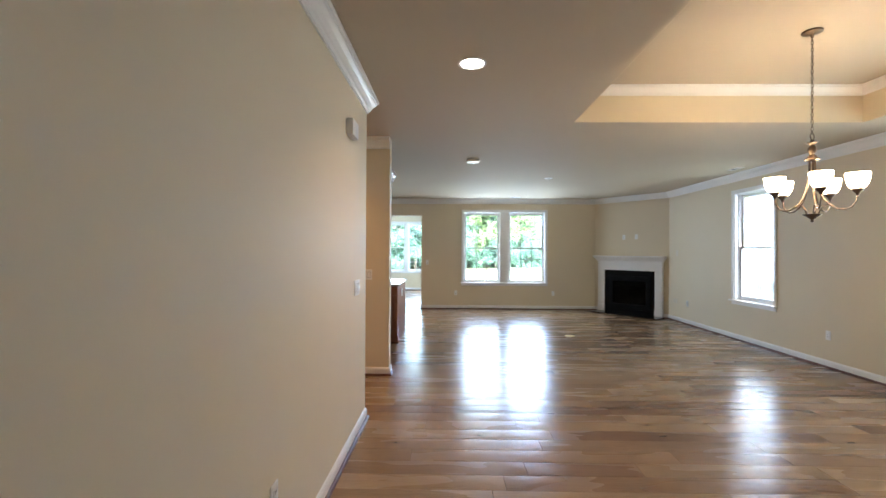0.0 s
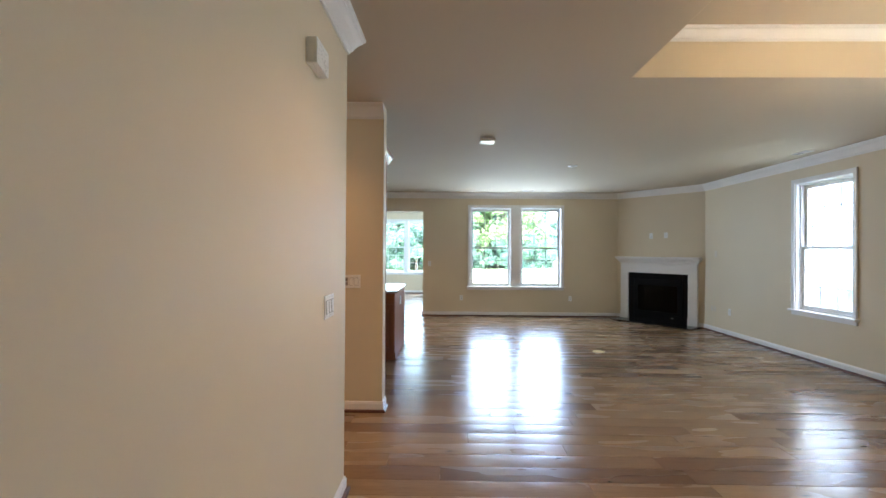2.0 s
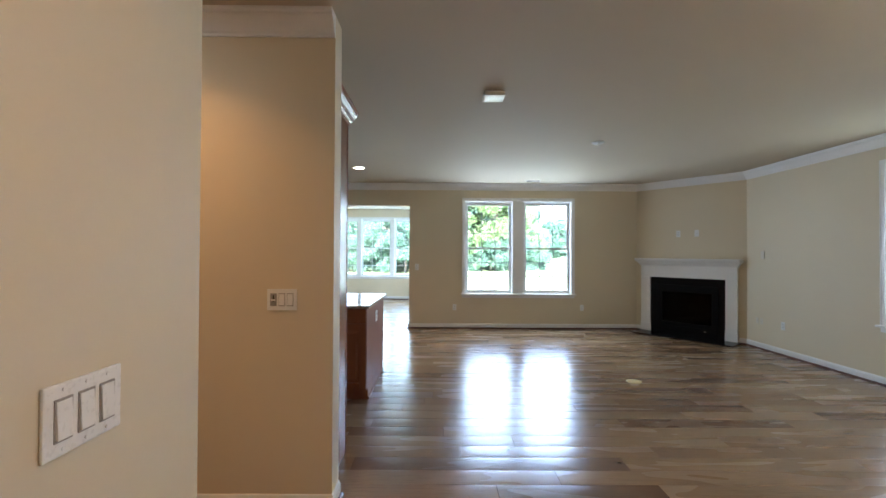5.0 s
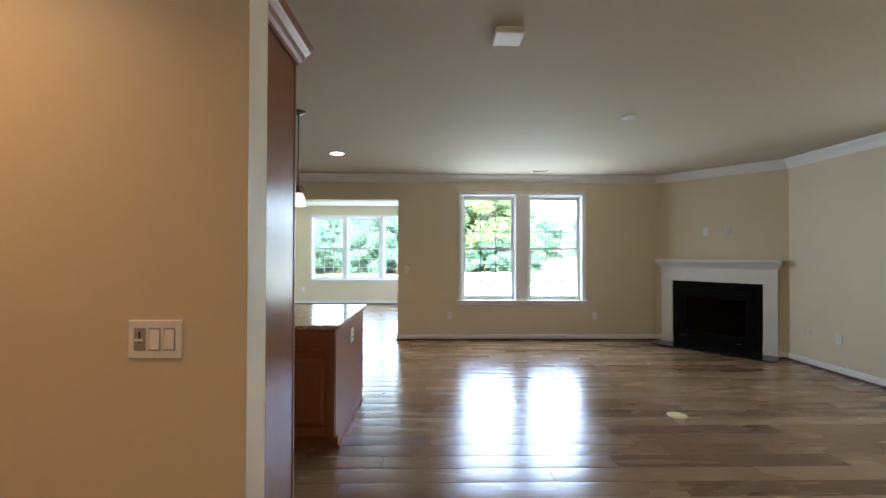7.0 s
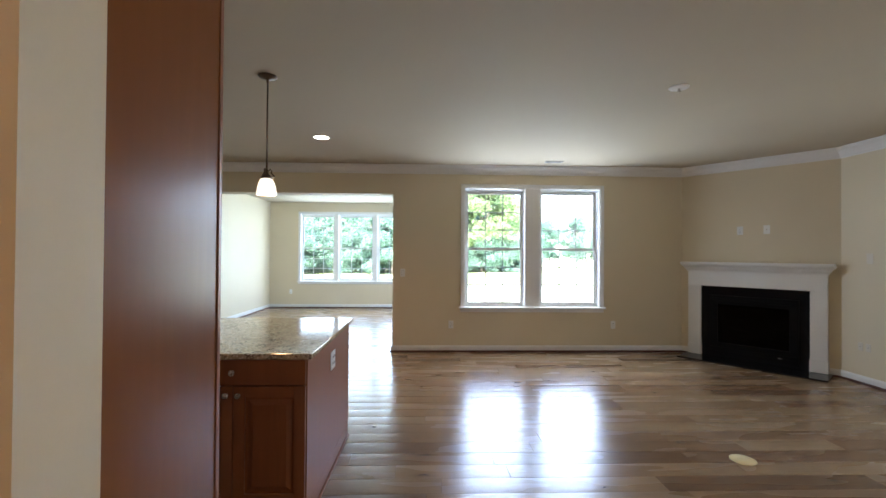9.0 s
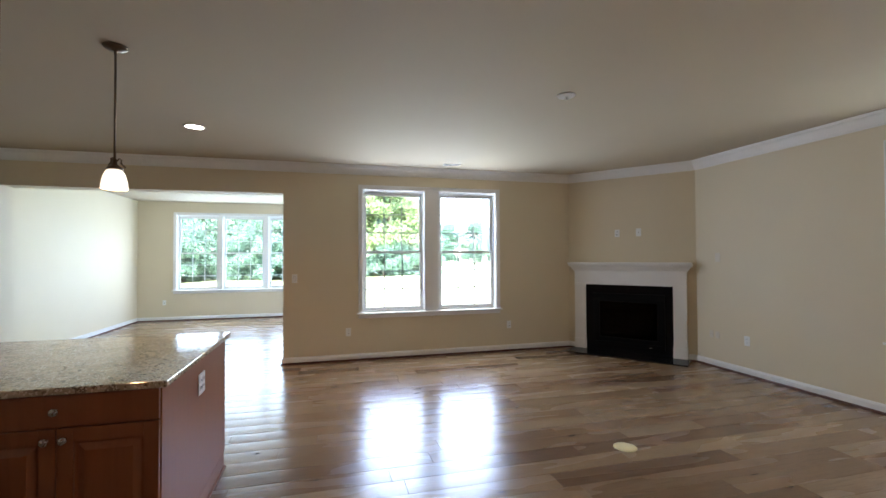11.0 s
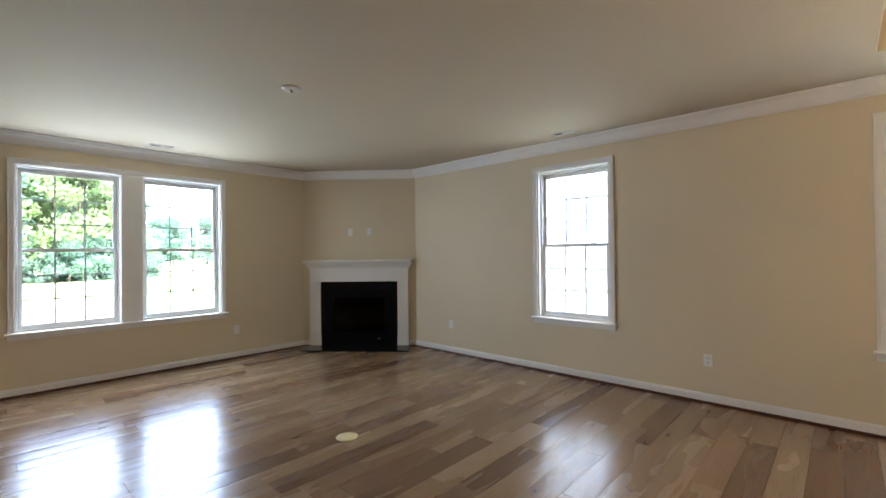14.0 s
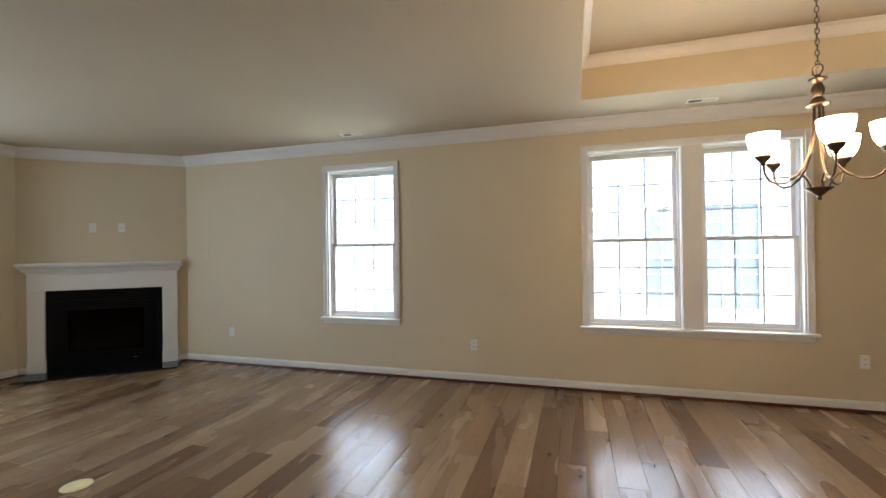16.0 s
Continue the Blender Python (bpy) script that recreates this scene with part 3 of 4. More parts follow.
def recessed_light(x, y, watts, z=CEIL):
    can = thing("recessed_light", pose(x, y, z), "round recessed ceiling light with a white ring, lit", "ceiling light", "recessed ceiling lights")
    part("ring", lathe([(0.079, -0.001), (0.098, -0.001), (0.100, -0.004), (0.095, -0.008), (0.084, -0.009), (0.079, -0.004), (0.079, -0.001)], 32), TRIM, can, "", True)
    part("lamp_face", lathe([(0.0, -0.003), (0.078, -0.003), (0.078, -0.0015), (0.0, -0.0015)], 32), CAN_LIT, can, "glowing lamp face")
    l = new("downlight", bpy.data.lights.new("downlight", "AREA"))
    l.data.shape, l.data.size, l.data.energy, l.data.color = "DISK", 0.12, watts, WARM
    l.data.spread = radians(120)
    l.matrix_world = pose(x, y, z - 0.012)
    return can


recessed_light(0.135, 2.944, CAN_W)
recessed_light(-1.40, 9.28, CAN_W)
recessed_light(-1.62, 4.38, CAN_W * 1.3)


def chandelier(x, y, top, bottom):
    """Five-armed chandelier; local z 0 at the finial's tip."""
    AR = 0.80
    h = top - bottom
    lamp = thing("chandelier", pose(x, y, bottom, 0, 0, CH_TURN), "bronze five-arm chandelier with lit white glass bowls on a chain", "chandelier")
    part("canopy", lathe([(0, h - 0.001), (0.066, h - 0.001), (0.068, h - 0.006), (0.060, h - 0.014), (0.035, h - 0.022), (0.012, h - 0.026), (0.010, h - 0.045), (0, h - 0.046)], 32), BRONZE, lamp, "", True)
    z, k = 0.66, 0
    while z < h - 0.05:
        pts = [(0.0085 * math.cos(a), 0, 0.017 * math.sin(a)) for a in np.linspace(0, 2 * math.pi, 13)]
        bm = tube(pts, 0.0021, 6)
        bm.transform(pose(0, 0, z + 0.015, 0, 0, 90 * (k % 2) + 45))
        part("chain_link", bm, BRONZE, lamp, "", True)
        z, k = z + 0.027, k + 1
    cord = [(0.006 * math.sin(i * 1.3), 0.006 * math.cos(i * 1.3), 0.62 + (h - 0.66) * i / 22) for i in range(23)]
    part("cord", tube(cord, 0.0022, 6), NICKEL, lamp, "", True)
    pts = [(0.026 * math.cos(a), 0, 0.645 + 0.026 * math.sin(a)) for a in np.linspace(0, 2 * math.pi, 21)]
    part("ring", tube(pts, 0.0038, 8), BRONZE, lamp, "", True)
    part("upper_disc", lathe([(0, 0.622), (0.012, 0.620), (0.014, 0.606), (0.037, 0.602), (0.039, 0.597), (0.022, 0.588), (0.014, 0.578), (0, 0.578)], 28), BRONZE, lamp, "", True)
    part("ball", lathe([(0, 0.579), (0.016, 0.577), (0.025, 0.560), (0.028, 0.545), (0.025, 0.528), (0.018, 0.514), (0.016, 0.508), (0, 0.508)], 28), BRONZE, lamp, "", True)
    part("lower_disc", lathe([(0, 0.509), (0.020, 0.508), (0.026, 0.500), (0.031, 0.488), (0.048, 0.476), (0.050, 0.470), (0.034, 0.468), (0.018, 0.462), (0, 0.462)], 28), BRONZE, lamp, "", True)
    part("finial", lathe([(0, 0.0), (0.008, 0.004), (0.011, 0.012), (0.007, 0.020), (0.016, 0.026), (0.032, 0.042), (0.056, 0.058), (0.058, 0.063), (0.030, 0.066), (0, 0.067)], 28), BRONZE, lamp, "", True)
    for i in range(5):
        turn = pose(0, 0, 0, 0, 0, 72 * i)
        line = [(0.022, 0.465), (0.024, 0.40), (0.032, 0.32), (0.052, 0.235), (0.085, 0.165), (0.13, 0.118), (0.185, 0.092), (0.235, 0.088), (0.275, 0.104), (0.302, 0.14), (0.31, 0.19)]
        bm = tube([(a * AR, 0, b) for a, b in line], 0.0054, 10)
        hook = [(0.045, 0.064), (0.06, 0.095), (0.085, 0.125), (0.115, 0.132), (0.145, 0.118), (0.165, 0.104)]
        tube([(a * AR, 0, b) for a, b in hook], 0.0045, 8, bm)
        bm.transform(turn)
        arm = part("arm", bm, BRONZE, lamp, "", True)
        bm = lathe([(0, 0.182), (0.010, 0.184), (0.012, 0.196), (0.024, 0.208), (0.034, 0.222), (0.036, 0.232), (0, 0.233)], 24, at=(0.31 * AR, 0, 0))
        bm.transform(turn)
        part("cup", bm, BRONZE, arm, "", True)
        bm = lathe([(0.026, 0.228), (0.040, 0.237), (0.055, 0.260), (0.064, 0.291), (0.069, 0.336), (0.0695, 0.340), (0.066, 0.340), (0.061, 0.293), (0.052, 0.264), (0.038, 0.242), (0.026, 0.234), (0.026, 0.228)], 32, at=(0.31 * AR, 0, 0))
        bm.transform(turn)
        part("shade", bm, SHADE_LIT, arm, "glowing white glass bowl", True)
        at = (lamp.matrix_world @ turn) @ Vector((0.31 * AR, 0, 0.335))
        point("bulb_light", at, CH_W)
    return lamp


chandelier(2.70, 3.235, TRAYZ, 1.665)


def pendant(x, y, zlow):
    """Single pendant on a rod; local z 0 at the ceiling."""
    lamp = thing("pendant_lamp", pose(x, y, CEIL), "nickel pendant lamp with a lit white glass bell", "pendant lamp")
    part("canopy", lathe([(0, -0.001), (0.066, -0.001), (0.068, -0.007), (0.058, -0.016), (0.030, -0.024), (0.010, -0.030), (0.009, -0.05), (0, -0.05)], 28), BRONZE, lamp, "", True)
    s = zlow - CEIL
    part("rod", tube([(0, 0, -0.03), (0, 0, -0.3), (0, 0, s + 0.16)], 0.0065, 10), BRONZE, lamp, "", True)
    bm = lathe([(0, s + 0.185), (0.012, s + 0.183), (0.014, s + 0.152), (0.026, s + 0.142), (0.042, s + 0.130), (0.046, s + 0.120), (0, s + 0.119)], 24)
    for i in range(3):
        sc = tube([(0.012, 0, s + 0.172), (0.022, 0, s + 0.19), (0.034, 0, s + 0.18), (0.03, 0, s + 0.162), (0.045, 0, s + 0.147), (0.056, 0, s + 0.135)], 0.0042, 7)
        sc.transform(pose(0, 0, 0, 0, 0, 120 * i + 20))
        join(bm, sc)
    part("holder", bm, BRONZE, lamp, "", True)
    part("shade", lathe([(0.026, s + 0.122), (0.040, s + 0.115), (0.053, s + 0.094), (0.063, s + 0.06), (0.069, s + 0.02), (0.070, s), (0.067, s), (0.065, s + 0.02), (0.059, s + 0.059), (0.049, s + 0.091), (0.036, s + 0.111), (0.026, s + 0.117), (0.026, s + 0.122)], 32), SHADE_SOFT, lamp, "glowing white glass bell", True)
    point("bulb_light", (x, y, zlow + 0.02), 0.16)


pendant(-1.38, 7.60, 1.865)


# ---- small fittings: local x along the wall, y into the wall, z up, at the plate's middle ----
def plate(m, w=0.072, h=0.116, name="", label="", category="", group="", colour=PLASTIC):
    p = thing(name, m, label, category, group)
    part("cover_plate", box(-w / 2, w / 2, -0.007, -0.0005, -h / 2, h / 2, 0.003), colour, p)
    return p


def outlet_at(m):
    p = plate(m, name="wall_outlet", label="white duplex outlet on a beige wall", category="outlet", group="wall outlets")
    for z in (-0.0205, 0.0205):
        f = part("receptacle", box(-0.0165, 0.0165, -0.0095, -0.0072, z - 0.014, z + 0.014, 0.003), PLASTIC, p)
        bm = box(-0.008, -0.005, -0.0103, -0.0096, z - 0.002, z + 0.008)
        box(0.005, 0.008, -0.0103, -0.0096, z - 0.002, z + 0.008, 0, bm)
        box(-0.002, 0.002, -0.0103, -0.0096, z - 0.010, z - 0.006, 0, bm)
        part("slots", bm, SLOT, f, "dark slots")
    part("screw", lathe([(0, -0.0015), (0.003, -0.001), (0.003, 0.001), (0, 0.001)], 10), PLASTIC, p).matrix_basis = pose(0, -0.008, 0, 90)
    return p


def switch_at(m, gangs, dimmer=False):
    w = 0.072 + 0.046 * (gangs - 1)
    p = plate(m, w, 0.118, "light_switch", ("white three-gang plate with rocker switches" if gangs > 1 else "white single rocker switch plate"), "light switch", "light switches")
    for k in range(gangs):
        x = (k - (gangs - 1) / 2) * 0.046
        part("rocker_frame", box(x - 0.0175, x + 0.0175, -0.0088, -0.0072, -0.035, 0.035, 0.0015), GAP_SHADE, p)
        if dimmer and k == 0:
            part("slider_slot", box(x - 0.003, x + 0.003, -0.0094, -0.0089, -0.012, 0.024), SLOT, p)
            part("slider", box(x - 0.012, x + 0.012, -0.016, -0.0095, -0.006, 0.002, 0.002), PLASTIC, p)
        else:
            bm = box(x - 0.015, x + 0.015, -0.0115, -0.0089, -0.031, 0.031, 0.0015)
            for v in bm.verts:
                if v.co.y < -0.01:
                    v.co.y += v.co.z * 0.05
            part("rocker", bm, PLASTIC, p)
        for z in (-0.048, 0.048):
            part("screw", lathe([(0, -0.0012), (0.0028, -0.0008), (0.0028, 0.001), (0, 0.001)], 10), PLASTIC, p).matrix_basis = pose(x, -0.0078, z, 90)
    return p


def on_north(x, z, y=YN):
    return pose(x, y, z)


def on_east(y, z):
    return pose(XE, y, z, 0, 0, -90)


def on_west(y, z):
    return pose(XW, y, z, 0, 0, 90)


first = outlet_at(on_north(0.141, 0.40))
for m in (on_north(2.559, 0.40), on_east(8.689, 0.415), on_east(5.459, 0.405), on_east(2.02, 0.43), on_west(1.72, 0.42), on_north(-3.80, 0.42, YN2), FP @ pose(-0.14, 0, 1.785)):
    copy_thing(first, m)
switch_at(on_north(-0.574, 1.159), 1)
switch_at(on_north(-0.992, 1.161, COLY), 3, True)
switch_at(on_west(3.30, 1.15), 3)
tv = plate(FP @ pose(0.16, 0, 1.79), 0.072, 0.116, "cable_plate", "white blank cable plate above the mantelpiece", "wall plate")
part("jack", lathe([(0, -0.004), (0.006, -0.003), (0.006, 0.001), (0, 0.001)], 12), NICKEL, tv).matrix_basis = pose(0, -0.008, 0, 90)
for y in (9.19, 9.10):
    tv = plate(on_east(y, 0.42), 0.055, 0.09, "cable_plate", "almond cable plate low on the beige wall", "wall plate", colour=ALMOND)
    part("jack", lathe([(0, -0.006), (0.005, -0.005), (0.005, 0.001), (0, 0.001)], 12), NICKEL, tv).matrix_basis = pose(0, -0.008, 0, 90)
plate(on_east(9.08, 1.42), 0.072, 0.116, "cable_plate", "almond blank plate on the beige wall", "wall plate", colour=ALMOND)

chime = thing("door_chime", on_west(3.005, 2.297), "white plastic door chime box high on the wall", "door chime")
part("cover", box(-0.09, 0.09, -0.052, -0.004, -0.057, 0.057, 0.006), PLASTIC, chime)
part("back_plate", box(-0.086, 0.086, -0.0038, -0.0005, -0.052, 0.052), PLASTIC, chime)

alarm = thing("ceiling_alarm", pose(0.31, 6.12, CEIL), "square white alarm box on the ceiling", "alarm")
# white body coloured almond: its dimmer underside is put into the colour
part("body", box(-0.085, 0.085, -0.085, 0.085, -0.040, -0.008, 0.008), ALMOND, alarm)
part("mount", box(-0.075, 0.075, -0.075, 0.075, -0.0078, -0.0005), PLASTIC, alarm)
det = thing("sprinkler_head", pose(1.73, 7.66, CEIL), "round white sprinkler plate with a small head", "sprinkler")
part("plate", lathe([(0, -0.0005), (0.072, -0.0005), (0.074, -0.004), (0.066, -0.010), (0.03, -0.013), (0, -0.013)], 28), PLASTIC, det, "", True)
part("head", lathe([(0, -0.014), (0.010, -0.014), (0.008, -0.026), (0.016, -0.032), (0.016, -0.034), (0, -0.036)], 16), NICKEL, det, "", True)


def vent(x, y, turn):
    v = thing("ceiling_vent", pose(x, y, CEIL, 0, 0, turn) @ Matrix.Diagonal((0.74, 0.74, 1, 1)), "white slatted air vent in the ceiling", "air vent", "ceiling vents")
    bm = box(-0.165, -0.145, -0.075, 0.075, -0.008, -0.0005, 0.002)
    box(0.145, 0.165, -0.075, 0.075, -0.008, -0.0005, 0.002, bm)
    box(-0.145, 0.145, -0.075, -0.055, -0.008, -0.0005, 0.002, bm)
    box(-0.145, 0.145, 0.055, 0.075, -0.008, -0.0005, 0.002, bm)
    part("frame", bm, TRIM, v)
    # flat near-black sheet stands for the shade in the duct
    part("backing", box(-0.145, 0.145, -0.055, 0.055, -0.0015, -0.0006), SLOT, v, "dark sheet for the shade behind the slats")
    for half, tilt, n, w in ((-1, 12, 4, 0.003), (1, -38, 7, 0.0055)):
        for k in range(n):
            bm = box(-0.070, 0.070, -w, w, -0.0005, 0.0005)
            bm.transform(pose(half * 0.0725, -0.045 + 0.09 * k / (n - 1), -0.0058, tilt))
            part("slat", bm, TRIM, v)
    part("divider", box(-0.002, 0.002, -0.055, 0.055, -0.0085, -0.0016), TRIM, v)


vent(1.55, 10.40, 0)
vent(4.42, 6.74, -90)
vent(4.45, 3.30, -90)

disc = thing("floor_outlet", pose(2.042, 7.40, 0), "round brass floor outlet cover set in the boards", "floor outlet")
part("cover", lathe([(0, 0.0062), (0.062, 0.0062), (0.065, 0.0052), (0.080, 0.0050), (0.085, 0.0030), (0.085, 0.0008), (0, 0.0008)], 36), BRASS, disc, "", True)
for y in (-0.02, 0.02):
    part("flap", box(-0.030, 0.030, y - 0.014, y + 0.014, 0.0063, 0.0072, 0.0004), BRASS, disc)


# ---- kitchen ----
def raised_door(parent, x0, x1, z0, z1, y, knob):
    """A raised-panel door in the plane y, facing -y."""
    fr = 0.058
    bm = box(x0, x0 + fr, y - 0.02, y, z0, z1, 0.003)
    box(x1 - fr, x1, y - 0.02, y, z0, z1, 0.003, bm)
    box(x0 + fr, x1 - fr, y - 0.0195, y, z0, z0 + fr, 0.003, bm)
    box(x0 + fr, x1 - fr, y - 0.0195, y, z1 - fr, z1, 0.003, bm)
    d = part("door", bm, CHERRY, parent)
    bm = bmesh.new()
    a, b, c, e = x0 + fr, x1 - fr, z0 + fr, z1 - fr
    lo = [bm.verts.new((p, y - 0.004, q)) for p, q in ((a, c), (b, c), (b, e), (a, e))]
    l2 = [bm.verts.new((p, y - 0.004, q)) for p, q in ((a + 0.012, c + 0.012), (b - 0.012, c + 0.012), (b - 0.012, e - 0.012), (a + 0.012, e - 0.012))]
    hi = [bm.verts.new((p, y - 0.016, q)) for p, q in ((a + 0.04, c + 0.04), (b - 0.04, c + 0.04), (b - 0.04, e - 0.04), (a + 0.04, e - 0.04))]
    for r, s in ((lo, l2), (l2, hi)):
        for i in range(4):
            bm.faces.new((r[i], r[(i + 1) % 4], s[(i + 1) % 4], s[i]))
    bm.faces.new(hi)
    part("panel", bm, CHERRY, d)
    k = lathe([(0, 0.0), (0.006, 0.0), (0.005, 0.012), (0.014, 0.018), (0.016, 0.024), (0.012, 0.029), (0, 0.030)], 20)
    k.transform(pose(knob[0], y - 0.02, knob[1], 90))
    part("knob", k, NICKEL, d, "satin nickel knob", True)


IX, IY0, IY1, IZ = ISL
def island_unit(x0, x1, over=0.0):
    u = thing("island_cabinet", pose(0, 0, 0), "cherry base cabinet with a drawer over two raised doors", "cabinet", "island cabinets")
    fy = IY0 + 0.045
    part("carcass", box(x0, x1, fy, IY1 - 0.03, 0.105, IZ - 0.031), CHERRY, u)
    part("toe_kick", box(x0, x1, fy + 0.075, IY1 - 0.03, 0.001, 0.1045), CHERRY, u)
    m = (x0 + x1) / 2
    bm = box(x0 + 0.004, x1 - 0.004 + over, fy - 0.02, fy - 0.0005, IZ - 0.168, IZ - 0.038, 0.004)
    dr = part("drawer", bm, CHERRY, u)
    k = lathe([(0, 0.0), (0.006, 0.0), (0.005, 0.012), (0.014, 0.018), (0.016, 0.024), (0.012, 0.029), (0, 0.030)], 20)
    k.transform(pose(m, fy - 0.02, IZ - 0.100, 90))
    part("knob", k, NICKEL, dr, "satin nickel knob", True)
    raised_door(u, x0 + 0.004, m - 0.002, 0.125, IZ - 0.175, fy - 0.0005, (m - 0.032, IZ - 0.218))
    raised_door(u, m + 0.002, x1 - 0.004 + over, 0.125, IZ - 0.175, fy - 0.0005, (m + 0.032, IZ - 0.218))


island_unit(IX - 0.77, IX - 0.052, 0.018)
island_unit(IX - 1.49, IX - 0.771)
island_unit(IX - 2.21, IX - 1.491)
endp = thing("island_end_panel", pose(0, 0, 0), "flat cherry end panel of the kitchen island", "cabinet")
bm = box(IX - 0.051, IX - 0.033, IY0 + 0.0455, IY1 - 0.03, 0.105, IZ - 0.031, 0.002)
part("panel", bm, CHERRY_END, endp)
part("lower_panel", box(IX - 0.051, IX - 0.033, IY0 + 0.12, IY1 - 0.06, 0.001, 0.1045), CHERRY_END, endp)
part("base_strip", box(IX - 0.0325, IX - 0.020, IY0 + 0.12, IY1 - 0.06, 0.001, 0.019, 0.004), CHERRY_END, endp)
top = thing("island_worktop", pose(0, 0, 0), "polished speckled beige granite worktop", "worktop")
part("slab", box(IX - 2.26, IX, IY0, IY1, IZ - 0.030, IZ, 0.006), GRANITE, top)
pair = plate(pose(IX - 0.033, IY0 + 0.64, IZ - 0.185, 0, 0, 90), 0.118, 0.116, "wall_outlet", "white double outlet plate on the cherry island end", "outlet", "wall outlets")
for x in (-0.023, 0.023):
    for z in (-0.0205, 0.0205):
        f = part("receptacle", box(x - 0.0165, x + 0.0165, -0.0095, -0.0072, z - 0.014, z + 0.014, 0.003), PLASTIC, pair)
        bm = box(x - 0.009, x - 0.005, -0.0103, -0.0096, z - 0.004, z + 0.008)
        box(x + 0.005, x + 0.009, -0.0103, -0.0096, z - 0.004, z + 0.008, 0, bm)
        part("slots", bm, SLOT, f, "dark slots")

tall = thing("tall_cabinet", pose(0, 0, 0), "tall cherry cabinet side with a stepped crown", "cabinet")
PX, PY = PANEL
part("side_panel", box(PX - 0.9, PX, COLY + 0.152, PY - 0.02, 0.001, 2.40), CHERRY_SIDE, tall)
part("front_stile", box(PX - 0.9, PX + 0.004, PY - 0.0195, PY, 0.001, 2.40, 0.003), CHERRY, tall)
kc = [(0, 2.335), (0.008, 2.335), (0.011, 2.35), (0.024, 2.362), (0.032, 2.385), (0.046, 2.405), (0.052, 2.412), (0.055, 2.43), (0.062, 2.432), (0.062, 2.445), (0, 2.445)]
part("crown", sweep(kc, [(PX + 0.0045, COLY + 0.153), (PX + 0.0045, PY + 0.001), (PX - 0.9, PY + 0.001)][::-1]), CHERRY, tall, "stepped cherry crown")


# ---- outdoors ----
GZ = -0.55


def mesh_part(name, verts, faces, material, parent, label=""):
    me = bpy.data.meshes.new(name)
    me.from_pydata(verts, [], faces)
    me.materials.append(material)
    ob = new(name, me)
    ob.parent = parent
    if label:
        ob["label"] = label
    return ob


n = 48
verts, faces = [], []
rad = [0, 6, 12, 20, 30, 42, 58, 80, 120, 200, 400, 900, 2500]
for r in rad[1:]:
    for k in range(n):
        a = 2 * math.pi * k / n
        x, y = r * math.cos(a), 5 + r * math.sin(a)
        rise = 0.0 if r < 20 or r > 300 else 0.5 * noise.noise(Vector((x * 0.03, y * 0.03, 0)))
        verts.append((x, y, GZ + rise))
verts.append((0, 5, GZ))
for k in range(n):
    faces.append((len(verts) - 1, k, (k + 1) % n))
for i in range(len(rad) - 2):
    for k in range(n):
        a, b = i * n + k, i * n + (k + 1) % n
        faces.append((a, a + n, b + n, b))
g = mesh_part("ground", verts, faces, LAWN, None)
tagged(g, "wide mown lawn running to the trees", "lawn", "", "structure")


def crown_mesh(name, seed, height, spread, leaf, count, material):
    """Many small leaf sprays in clumps round the ends of the limbs."""
    rng = np.random.default_rng(seed)
    verts, faces = [], []
    clumps = []
    for i in range(60):
        h = 0.12 + 0.88 * rng.random()
        wide = spread * math.sin(math.pi * min(0.97, 0.18 + 0.8 * h)) ** 0.7
        a = rng.random() * 2 * math.pi
        r = wide * math.sqrt(rng.random())
        clumps.append((r * math.cos(a), r * math.sin(a), h * height, spread * (0.22 + 0.22 * rng.random())))
    for k in range(count):
        cx, cy, cz, cr = clumps[k % len(clumps)]
        v = rng.normal(size=3)
        v = v / np.linalg.norm(v) * cr * rng.random() ** 0.4
        c = np.array((cx + v[0], cy + v[1], cz + 0.75 * v[2]))
        u = rng.normal(size=3)
        u /= np.linalg.norm(u)
        w = np.cross(u, rng.normal(size=3))
        w /= np.linalg.norm(w)
        s = leaf * (0.6 + 0.8 * rng.random())
        i = len(verts)
        for p in (-u * s, w * s * 0.45, u * s, -w * s * 0.45):
            verts.append(tuple(c + p))
        faces.append((i, i + 1, i + 2, i + 3))
    me = bpy.data.meshes.new(name)
    me.from_pydata(verts, [], faces)
    me.materials.append(material)
    return me


def tree_thing(seed, height, spread, leaf, count, material, label):
    t = thing("tree", pose(0, 0, -200), label, "tree", "trees beyond the lawn")
    rng = np.random.default_rng(seed + 50)
    bm = tube([(0, 0, -0.2), (0.05, 0.02, height * 0.25), (0.0, 0.1, height * 0.55), (0.1, 0.05, height * 0.88)], [0.28, 0.2, 0.14, 0.04], 9)
    for i in range(9):
        a, h = rng.random() * 6.28, height * (0.25 + 0.055 * i)
        l = spread * (0.5 + 0.4 * rng.random())
        tube([(0, 0.05, h), (l * 0.5 * math.cos(a), l * 0.5 * math.sin(a), h + l * 0.35), (l * math.cos(a), l * math.sin(a), h + l * 0.6)], [0.09, 0.055, 0.02], 6, bm)
    part("trunk", bm, BARK, t, "", True)
    c = new("crown", crown_mesh("crown", seed, height, spread, leaf, count, material))
    c.parent = t
    return t


kinds = [tree_thing(3, 13, 5.0, 0.21, 20000, LEAF, "tall leafy green tree at the lawn's edge"),
         tree_thing(8, 11, 4.6, 0.20, 19000, LEAF_SUNLIT, "yellow-green leafy tree in sunlight"),
         tree_thing(15, 9, 4.6, 0.21, 19000, LEAF, "dense green tree at the lawn's edge")]
rng = random.Random(4)
spots = []
